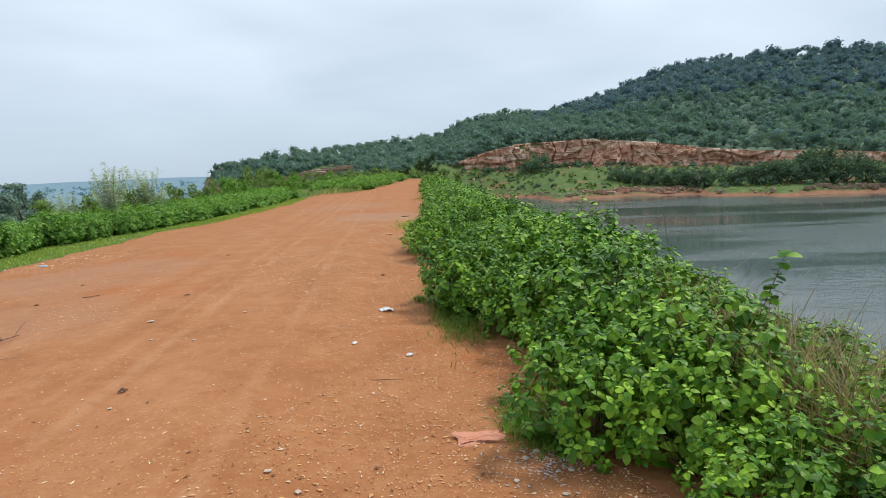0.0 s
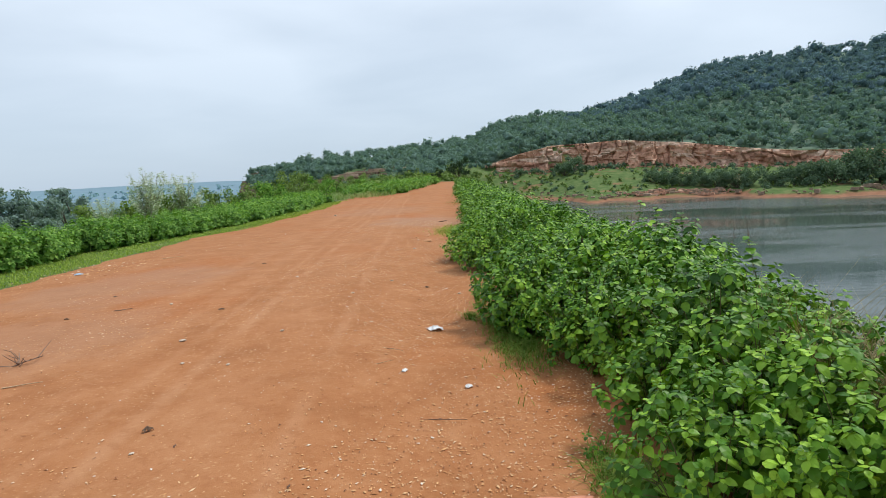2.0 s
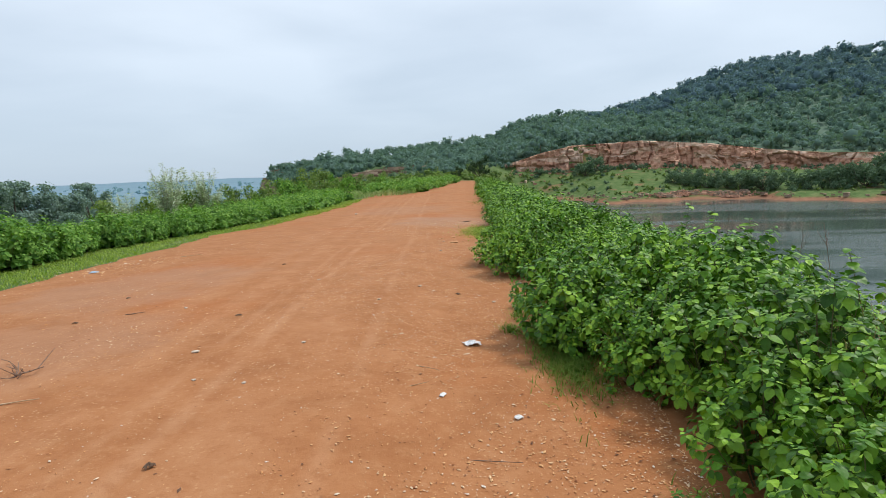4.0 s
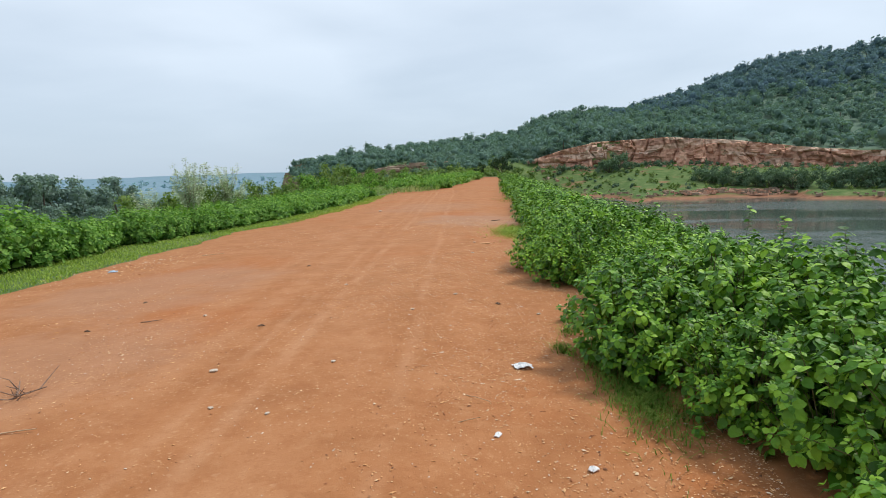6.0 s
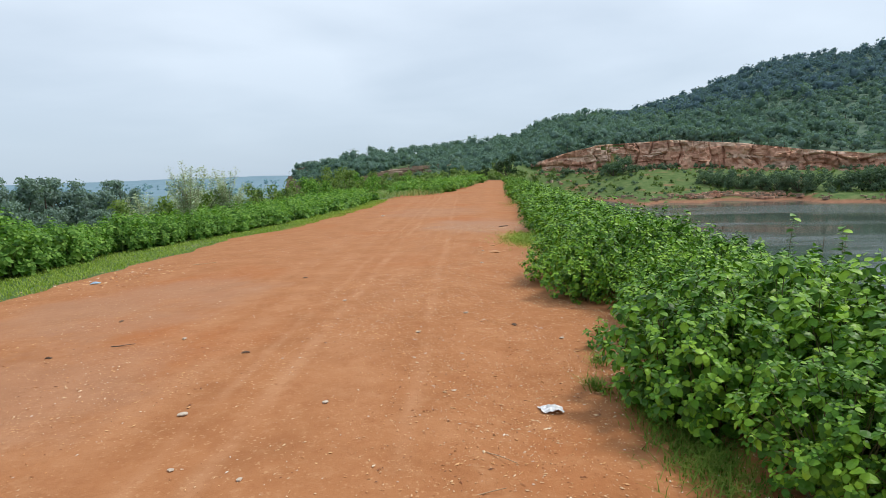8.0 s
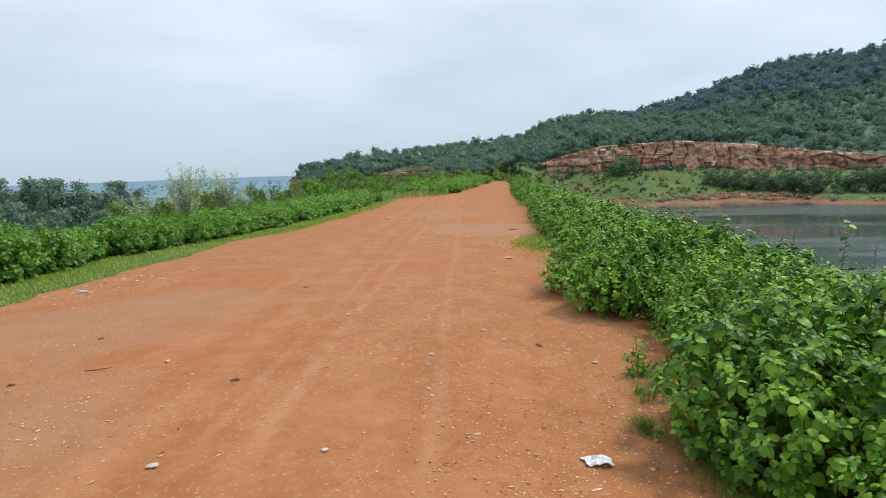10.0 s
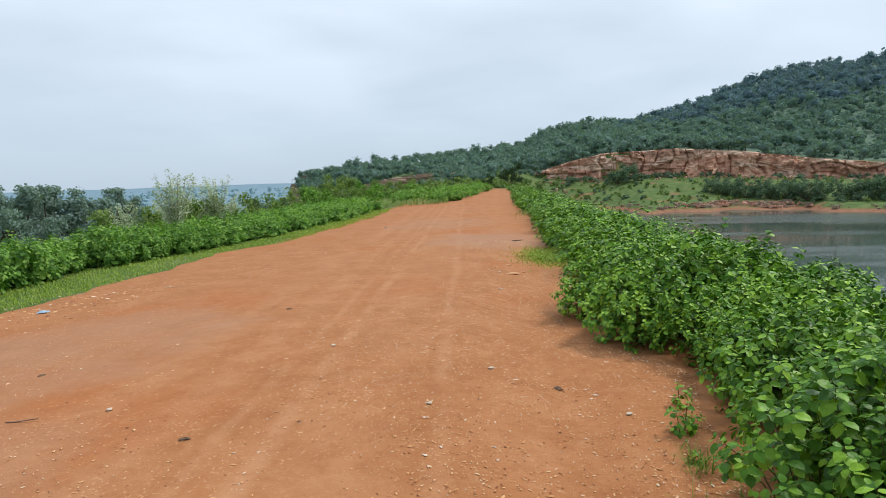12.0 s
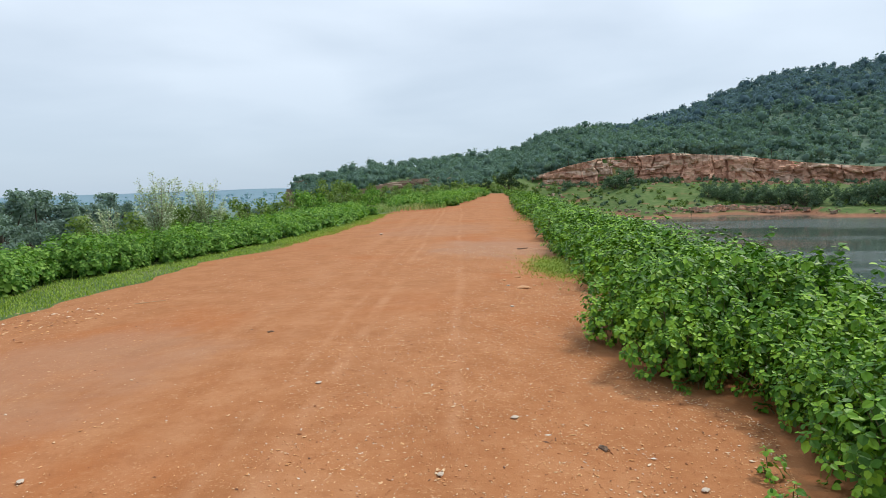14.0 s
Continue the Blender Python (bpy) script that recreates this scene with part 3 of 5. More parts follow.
def crowns(centres, radii, cards, size, r, lumps=3):
    """Uneven crowns of several lumps each, with small leaf clumps standing off them. Returns points, quads, triangles and how many quads are lumps."""
    V, B, NRM, S = [], [], [], []
    for c, rad in zip(centres, radii):
        lobes = r.normal(size=(lumps, 3)) * (0.40, 0.40, 0.24) * rad
        lr = rad * r.uniform(0.40, 0.66, lumps)
        for q in range(lumps):
            V.append(c + lobes[q] + LUMP[0] * lr[q] * (1, 1, 0.85) * r.uniform(0.5, 0.76, (20, 1)))
        which = r.integers(0, lumps, cards)
        d = unit(r.normal(size=(cards, 3)) + (0, 0, 0.35))
        B.append(c + lobes[which] + d * lr[which][:, None] * r.uniform(0.75, 1.15, (cards, 1)) * (1, 1, 0.85))
        NRM.append(d + r.normal(size=(cards, 3)) * 0.8)
        S.append(size * rad * r.uniform(0.6, 1.3, cards))
    n = len(V)
    P, Q = card_cloud(np.concatenate(B), np.concatenate(NRM), np.concatenate(S), r)
    o = (np.arange(n) * 20)[:, None, None]
    LQ, LT = (o + LUMP[1][None]).reshape(-1, 4), (o + LUMP[2][None]).reshape(-1, 3)
    return np.concatenate([np.concatenate(V), P]), np.concatenate([LQ, Q + 20 * n]), LT


def soft_lumps(me, quads):
    """Smooth shading on the crowns' cores."""
    flags = np.zeros(len(me.polygons), bool)
    flags[: len(flags) - quads] = True
    me.polygons.foreach_set("use_smooth", flags)


def build_woods(name, label, n, mat, az_range, u_range, rad, cards, size, seed, mix=0, height=(0.45, 0.95)):
    """One wood on the hill, between two fractions of the way from cliff to ridge; mix: 1 keeps the high trees, -1 the low ones."""
    r = np.random.default_rng(seed)
    C, R, lines, rr = [], [], [], []
    while len(C) < n:
        az = r.uniform(*az_range)
        ridge = float(np.interp(az, [-60, -19, 4, 12, 25, 40, 110], [330, 270, 310, 360, 430, 450, 450]))
        start = float(np.interp(az, [-19, -12, -6, 0, 4], [225, 185, 150, 130, 192]))
        u = r.uniform(*u_range)
        high = float(smooth01((u - 0.22) / 0.42) * smooth01((az - 9) / 12))
        if mix and (r.uniform() < high) != (mix > 0):
            continue
        d = start + (ridge - start) * u
        x, y = polar(az, d)
        z = ground_z(x, y)
        s = r.uniform(*rad)
        if r.uniform() < 0.06:
            s *= 1.35
        C.append((x, y, z + s * r.uniform(*height)))
        R.append(s)
        lines.append([(x, y, z - 0.3), (x + r.normal() * 0.2, y, z + s * 0.9)])
        rr.append((0.16, 0.09))
    P, Q, LT = crowns(np.array(C), R, cards, size, r, 2)
    T, TQ = tubes(lines[::6], rr[::6], 3)
    me = mesh_np(name, np.concatenate([P, T]), [LT, Q, TQ + len(P)], mat)
    soft_lumps(me, len(Q) - 12 * 2 * n + len(TQ))
    me.materials.append(M_BARK)
    idx = np.zeros(len(me.polygons), np.int32)
    idx[len(LT) + len(Q):] = 1
    me.polygons.foreach_set("material_index", idx)
    tagged(new(name, me), label, "forest", kind="stuff")


build_woods("lower_forest", "dense green scrub forest on the lower hillside", 1650, M_LEAF_FAR_HAZE, (3.5, 46), (-0.02, 1.0), (1.7, 3.6), 68, 0.16, 31, -1)
build_rubble("ledge_rocks", "brown rock slabs on the terrace below the spur", 380, lambda r: polar(r.uniform(-12.5, -3), 176 + r.normal() * 8), (0.9, 3.4), M_LEDGE, 6)
build_rubble("outcrop", "dark brown rock outcrop on the terrace", 14, lambda r: polar(-7.3 + r.normal() * 0.5, 168 + r.normal() * 1.5), (1.8, 3.6), M_BROWN, 8)
build_rubble("bluff_rocks", "bare brown rock at the end of the spur", 60, lambda r: polar(-18.2 + r.normal() * 0.45, 255 + r.normal() * 12), (1.5, 3.5), M_LEDGE, 7)
build_woods("upper_forest", "forest on the upper hill, blue haze put into its leaf colour", 1250, M_LEAF_HILL_HAZE, (4, 47), (0.30, 1.0), (2.2, 4.4), 68, 0.15, 32, 1)
build_woods("spur_forest", "dark green trees on the low spur behind the dam", 620, M_LEAF_FAR_HAZE, (-18.2, 5), (0.24, 1.0), (1.6, 3.6), 90, 0.14, 33)
build_woods("saddle_forest", "green trees behind the end of the dam", 230, M_LEAF_FAR_HAZE, (-5.5, 5), (0.02, 0.6), (1.3, 2.6), 90, 0.14, 34)


# ---- single trees and shrubs ----
def tree_meshes(name, height, spread, cards, size, mat, seed, limbs=9, low=0.42, clump=0.33):
    """Trunk with limbs, and a crown of leaf clumps on the limbs' ends. Base at the origin."""
    r = np.random.default_rng(seed)
    lines, rr, tips = [], [], []
    t = height * max(0.2, low)
    trunk = [(0, 0, -0.2), (r.normal() * 0.05 * height, r.normal() * 0.04 * height, t * 0.5), (r.normal() * 0.06 * height, r.normal() * 0.05 * height, t)]
    lines.append(trunk)
    rr.append((height * 0.028, height * 0.018))
    for k in range(limbs):
        a, up = k * 2.4 + r.uniform(-0.4, 0.4), r.uniform(0.25, 1.0)
        end = np.array([math.cos(a) * spread * r.uniform(0.45, 0.95), math.sin(a) * spread * r.uniform(0.45, 0.95), height * (low + (0.90 - low) * up)])
        mid = (np.array(trunk[2]) + end) / 2 + r.normal(size=3) * 0.05 * height
        start = np.array(trunk[1]) * 0.4 + np.array(trunk[2]) * 0.6
        lines.append([start, mid, end])
        rr.append((height * 0.014, height * 0.004))
        tips += [end, mid * 0.35 + end * 0.65]
    tips = np.array(tips)
    w = r.integers(0, len(tips), cards)
    d = unit(r.normal(size=(cards, 3)) + (0, 0, 0.35))
    base = tips[w] + d * (spread * clump * r.uniform(0.2, 1.0, (cards, 1))) * (1, 1, 0.75)
    P, Q = card_cloud(base, d + r.normal(size=(cards, 3)) * 0.6, size * r.uniform(0.6, 1.3, cards), r)
    wood = []
    for line, rad in zip(lines, rr):
        V, F = tubes([line], [rad], 5)
        wood.append(mesh_np(name + "_wood", V, [F], M_BARK, True))
    return wood, mesh_np(name + "_crown", P, [Q], mat)


def tree(name, meshes, x, y, scale, turn, label, group="", category="tree", sink=0.0):
    e = new(name)
    e.matrix_basis = pose(x, y, ground_z(x, y) - sink, 0, 0, turn) @ Matrix.Scale(scale, 4)
    tagged(e, label, category, group)
    part_mesh("trunk", meshes[0][0], e)
    for me in meshes[0][1:]:
        part_mesh("limb", me, e)
    part_mesh("crown", meshes[1], e, kind="stuff")
    return e


def build_far_trees():
    kinds = [tree_meshes("bank_tree", 5.0, 2.6, 1900, 0.20, M_LEAF_TREE, s, 11, 0.10, 0.42) for s in (51, 52, 53)]
    r = np.random.default_rng(5)
    # trees standing on the far bank in front of the cliff
    for az, d, s in ((6.8, 178, 0.62), (11.1, 172, 1.05), (11.9, 174, 1.15), (10.3, 176, 0.6), (12.8, 175, 0.55), (18.7, 158, 0.9), (19.6, 157, 1.0), (20.5, 155, 1.05), (21.4, 153, 0.95),
                     (22.3, 152, 1.0), (23.1, 150, 0.9), (24.0, 149, 1.05), (24.9, 150, 1.0), (25.8, 148, 1.1), (26.6, 149, 0.9), (28.2, 147, 0.9), (29.0, 146, 1.0), (29.9, 147, 1.05),
                     (30.8, 146, 1.1), (31.7, 147, 1.15), (32.6, 146, 1.2), (33.6, 148, 1.45), (34.6, 149, 1.6), (35.6, 150, 1.7), (36.7, 149, 1.4), (37.8, 148, 1.2), (39.0, 149, 1.2),
                     (40.2, 150, 1.3), (41.4, 149, 1.2), (16.0, 180, 0.5), (14.4, 179, 0.5)):
        x, y = polar(az, d)
        tree("bank_tree", kinds[r.integers(0, 3)], x, y, s, r.uniform(0, 360), "bushy dark green tree on the far bank of the lake", "trees on the far bank", sink=0.9)
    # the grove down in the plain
    grove = [tree_meshes("grove_tree", 14.6, 4.8, 3900, 0.27, M_LEAF_GROVE_HAZE, s, 10, 0.3) for s in (61, 62)]
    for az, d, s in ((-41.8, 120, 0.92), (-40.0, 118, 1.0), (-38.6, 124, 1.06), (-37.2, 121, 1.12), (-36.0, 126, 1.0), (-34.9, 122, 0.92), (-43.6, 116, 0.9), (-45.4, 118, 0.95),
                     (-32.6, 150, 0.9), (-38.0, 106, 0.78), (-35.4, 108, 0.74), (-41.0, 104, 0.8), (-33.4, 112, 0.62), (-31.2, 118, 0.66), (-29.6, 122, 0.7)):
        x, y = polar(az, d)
        tree("grove_tree", grove[r.integers(0, 2)], x, y, s, r.uniform(0, 360), "tall green tree rising from the low plain, leaf colour paled for haze", "grove in the plain", sink=0.4)
    dark = tree_meshes("dark_tree", 3.1, 1.5, 900, 0.14, M_LEAF_DARK, 71, 8, 0.12)
    tree("dark_tree", dark, 1.5, 84.5, 1.15, 20, "small dark tree at the far end of the road")
    tree("dark_tree", dark, -1.6, 86.5, 0.7, 150, "small dark tree at the far end of the road")


build_far_trees()


def build_plain_woods():
    """Woods over the low plain: nearer trees below the dam, and faint tree lines far out."""
    r = np.random.default_rng(91)
    for name, n, near, deep, rad, mat, cards, label in (("valley_woods", 300, 112, 250, (2.6, 4.8), M_LEAF_GROVE_HAZE, 200, "trees in the low ground below the dam, leaf colour greyed for haze"),
                                                        ("plain_woods", 420, 420, 1500, (2.0, 4.2), M_LEAF_PLAIN_HAZE, 22, "trees spread over the plain, blue haze put into their leaf colour")):
        C, R = [], []
        for k in range(n):
            d = near + r.uniform(0, 1) ** 1.4 * deep
            x, y = polar(r.uniform(-62, -18.5), d)
            s = r.uniform(*rad) * (1 + d / 1500)
            C.append((x, y, ground_z(x, y) + (r.uniform(3.5, 7.8) if near < 100 else s * 0.15)))
            R.append(s)
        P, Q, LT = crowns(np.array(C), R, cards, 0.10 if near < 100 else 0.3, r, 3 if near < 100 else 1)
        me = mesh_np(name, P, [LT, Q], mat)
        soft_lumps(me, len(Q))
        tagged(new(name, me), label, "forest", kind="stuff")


build_plain_woods()


# ---- broad-leaved shrubs beside the road ----
ONE_LEAF = None


def shrub_kind(seed, height, radius, tips, leaf, mat, single=0, whorls=3, fine=True, thin=0.0, inner=60):
    """A leafy dome: shoots fan out from the base, and each ends in whorls of ovate leaves. Returns leaf arrays, meshes and the poses of some single leaves."""
    r = np.random.default_rng(seed)
    lines, rr, B, W, F_, S = [], [], [], [], [], []
    bulge = r.uniform(0, 6.28, 3)
    for k in range(tips):
        c = 1 - 1.02 * (k + 0.5) / tips
        a = k * 2.39996 + r.uniform(-0.25, 0.25)
        ring = math.sqrt(max(0.0, 1 - c * c))
        f = r.uniform(0.86, 1.10) if r.uniform() < 0.72 else r.uniform(0.5, 0.86)
        f *= 1 + 0.13 * math.sin(3 * a + bulge[0]) + 0.10 * math.sin(2 * a - 4 * c + bulge[1])
        if r.uniform() < thin or (c < 0.15 and k % 2):
            continue
        ring *= 0.70 + 0.30 * float(smooth01((c + 0.05) / 0.42))
        p = np.array([math.cos(a) * ring * radius * f, math.sin(a) * ring * radius * f, height * (0.10 + 0.90 * max(0.0, c) ** 0.8 * min(f, 1.06))])
        n = unit(np.array([math.cos(a) * ring, math.sin(a) * ring, max(0.25, c) + 0.45]) + r.normal(size=3) * 0.22)
        foot = np.array([p[0] * 0.2, p[1] * 0.2, -0.05])
        if k % (3 if fine else 5) == 0:
            lines.append([foot, foot * 0.45 + p * 0.55 + (0, 0, 0.12 * height), p])
            rr.append((0.005, 0.002))
        u = unit(np.cross(n, (0.31, 0.22, 0.9)))
        v = np.cross(n, u)
        turn = r.uniform(0, 6.28)
        for w in range(whorls):
            drop, grow, lift = ((0.0, 0.55, 0.55), (0.5, 0.92, 0.05), (1.25, 1.1, -0.30))[w]
            for q in range(3 if w == 0 else 4):
                b = turn + w * 0.8 + q * (2.09 if w == 0 else 1.571) + r.normal() * 0.22
                out = u * math.cos(b) + v * math.sin(b)
                way = out + n * lift + (0, 0, -0.30 * w * r.uniform(0.3, 1.2))
                B.append(p - n * drop * leaf * 0.8 + out * leaf * 0.16)
                W.append(way)
                F_.append(n + (0, 0, 0.5) + r.normal(size=3) * 0.26)
                S.append(leaf * grow * r.uniform(0.7, 1.2))
    for k in range(inner):
        # larger leaves added inside, to block light leaking through the dome
        d = unit(r.normal(size=3)) * r.uniform(0.25, 0.66)
        B.append(np.array([d[0] * radius, d[1] * radius, height * (0.12 + 0.80 * abs(d[2]))]))
        W.append(r.normal(size=3) * (1, 1, 0.4))
        F_.append(d + (0, 0, 0.4))
        S.append(leaf * r.uniform(1.4, 2.2))
    B, W, F_, S = (np.array(v) for v in (B, W, F_, S))
    poses = []
    if single:
        # some outer leaves stand as pieces of their own
        order = np.argsort(-(np.hypot(B[:, 0], B[:, 1]) / radius + B[:, 2] / height))
        pick = order[: single * 3 : 3]
        for i in pick:
            way = Vector(W[i]).normalized()
            side = way.cross(Vector(F_[i])).normalized()
            up = side.cross(way)
            m = Matrix((side, way, up)).transposed().to_4x4()
            poses.append(Matrix.Translation(B[i]) @ m @ Matrix.Scale(S[i], 4))
        keep = np.ones(len(B), bool)
        keep[pick] = False
        B, W, F_, S = B[keep], W[keep], F_[keep], S[keep]
    P, Q = leaf_cloud(B, W, F_, S, 1.0, fine)
    V, F = tubes(lines, rr, 3)
    return {"leaf": (P, Q), "mat": mat, "poses": poses, "stem_me": mesh_np("shrub_stem", V, [F], M_STEM), "leaf_me": mesh_np("shrub_foliage", P, [Q], mat)}


def one_leaf():
    P, Q = leaf_cloud(np.zeros((1, 3)), np.array([[0, 1.0, 0]]), np.array([[0, 0, 1.0]]), np.ones(1))
    return mesh_np("single_leaf", P, [Q], M_LEAF)


def shrub(kind, m, label, group):
    e = new("shrub")
    e.matrix_basis = m
    tagged(e, label, "shrub", group)
    part_mesh("stem", kind["stem_me"], e, kind="stuff")
    part_mesh("foliage", kind["leaf_me"], e, kind="stuff")
    for q in kind["poses"]:
        part_mesh("leaf", ONE_LEAF, e).matrix_basis = q


def joined(name, items, label):
    """Many far shrubs as one mesh: (kind, pose) pairs of one leaf material."""
    P, Q, o = [], [], 0
    for kind, m in items:
        a = np.array(m)
        p, q = kind["leaf"]
        P.append(p @ a[:3, :3].T + a[:3, 3])
        Q.append(q + o)
        o += len(p)
    ob = new(name, mesh_np(name, np.concatenate(P), [np.concatenate(Q)], items[0][0]["mat"]))
    tagged(ob, label, "shrubs", kind="stuff")


def stand(x, y, s, r, tilt=6.0):
    return pose(x, y, ground_z(x, y) - 0.02, r.uniform(-tilt, tilt), r.uniform(-tilt, tilt), r.uniform(0, 360)) @ Matrix.Scale(s, 4)


def swell(x, y):
    """How high the thicket stands at a place: billows of taller and lower growth."""
    tall = 1.05 + 0.05 * math.exp(-((y - 6.6) / 1.2) ** 2) - 0.13 * math.exp(-((y - 8.5) / 0.7) ** 2)
    return tall + 0.07 * float(wave(np.array(x * 1.7), np.array(y * 1.5), 4.0))


def build_right_thicket():
    r = np.random.default_rng(11)
    near = [shrub_kind(100 + k, 0.86, 0.54, n, leaf, M_LEAF, 14) for k, (n, leaf) in enumerate(((140, 0.045), (134, 0.050), (124, 0.055), (116, 0.059), (106, 0.064)))]
    inner = [shrub_kind(140 + k, 0.86, 0.54, 100, 0.060, M_LEAF, 8, fine=False) for k in range(4)]
    dull = [shrub_kind(110 + k, 0.74, 0.48, 96, 0.043, M_LEAF, 10, fine=False, thin=0.15) for k in range(2)]
    mid = [shrub_kind(120 + k, 0.84, 0.55, 46, 0.088, M_LEAF, whorls=2, fine=False) for k in range(3)]
    far = [shrub_kind(130 + k, 0.85, 0.70, 28, 0.15, M_LEAF, whorls=2, fine=False) for k in range(3)]
    rest = []
    y = 0.6
    while y < 84:
        step = 0.40 if y < 12 else (0.55 if y < 25 else (0.9 if y < 45 else 1.3))
        rows = 5 if y < 25 else 3
        for k in range(rows):
            x = float(road_edges(np.array(y))[1]) + (0.14 if y < 3.1 else (0.31 if y < 4.9 else (0.14 if y < 7 else (0.36 if y < 12 else 0.30)))) + k * (0.50 if y < 25 else 0.75) + r.normal() * 0.09
            yy = y + r.uniform(-0.5, 0.5) * step
            if (k == 0 and (14.6 < y < 17.0 or r.uniform() < 0.06)) or (y < 4.1 and k > 1 and r.uniform() < 0.66):
                continue
            s = r.uniform(0.88, 1.14) * ((0.74, 0.95)[k] if k < 2 else 1.0) * swell(x, yy)
            if y < 4.0:
                s *= 0.92
            if y < 12.0:
                odd = r.uniform() < 0.12 or (y < 3.8 and k > 1 and r.uniform() < 0.45)
                kind = dull[r.integers(0, 2)] if odd else (near[r.integers(0, 5)] if y < 6.8 and k < 3 else inner[r.integers(0, 4)])
                shrub(kind, stand(x, yy, s, r), "small-leaved green shrub among dry grass in the thicket" if odd else "thick broad-leaved green shrub in the thicket beside the road", "thicket by the road")
            else:
                rest.append(((mid if y < 25 else far)[r.integers(0, 3)], stand(x, yy, s, r)))
        y += step
    joined("far_thicket", rest, "green broad-leaved thicket running on along the dam")


def hedge_front(y):
    """The hedge's foot on the side of the plain."""
    return np.interp(y, [6, 10, 12, 14, 17, 18.2, 20, 24, 32, 40], [-10.2, -10.2, -10.2, -10.0, -10.3, -9.6, -8.85, -8.05, -7.75, -8.0])


def build_left_hedge():
    r = np.random.default_rng(12)
    near = [shrub_kind(200 + k, 1.02, 0.62, 72, 0.105, M_LEAF_L, fine=False) for k in range(4)]
    mid = [shrub_kind(220 + k, 0.96, 0.66, 56, 0.12, M_LEAF_L, whorls=2, fine=False) for k in range(3)]
    far = [shrub_kind(210 + k, 0.9, 0.75, 34, 0.15, M_LEAF_L, whorls=2, fine=False) for k in range(3)]
    rest = []
    y = 6.4
    while y < 41:
        step = 0.62 if y < 24 else 0.85
        for k in range(4):
            yy = y + r.uniform(-0.5, 0.5) * step
            x = float(hedge_front(yy)) - 0.42 - k * 0.62 + r.normal() * 0.12
            s = r.uniform(0.85, 1.12) * (0.82 if k == 0 else 1.0) * float(np.interp(y, [14, 17, 19, 26, 40], [1.25, 1.02, 0.90, 0.95, 1.0]))
            m = stand(x, yy, s, r, 5)
            if y < 20:
                shrub(near[r.integers(0, 4)], m, "leafy green shrub in the hedge along the grass verge", "hedge along the verge")
            else:
                rest.append(((mid if y < 27 else far)[r.integers(0, 3)], m))
        y += step
    joined("far_hedge", rest, "green leafy hedge running on along the verge")
    rise = []
    for k in range(80):
        yy = 43.5 + r.uniform(0, 1) ** 1.2 * 39
        le = float(road_edges(np.array(yy))[0])
        rise.append((far[r.integers(0, 3)], stand(le - 0.5 - abs(r.normal()) * 1.1, yy, r.uniform(0.55, 1.25), r)))
    for k in range(26):
        yy = r.uniform(46, 80)
        rise.append((far[r.integers(0, 3)], stand(r.uniform(-11, -5), yy, r.uniform(0.7, 1.3), r)))
    joined("rise_bushes", rise, "green bushes on the rise where the road narrows")


def scatter_crowns(name, label, mat, places, rad, cards, size, seed):
    """Low far scrub as one mesh of leafy mounds."""
    r = np.random.default_rng(seed)
    C, R = [], []
    for x, y in places:
        s = r.uniform(*rad)
        C.append((x, y, ground_z(x, y) + s * 0.4))
        R.append(s)
    P, Q, LT = crowns(np.array(C), R, cards, size, r, 3)
    me = mesh_np(name, P, [LT, Q], mat)
    soft_lumps(me, len(Q))
    tagged(new(name, me), label, "scrub", kind="stuff")


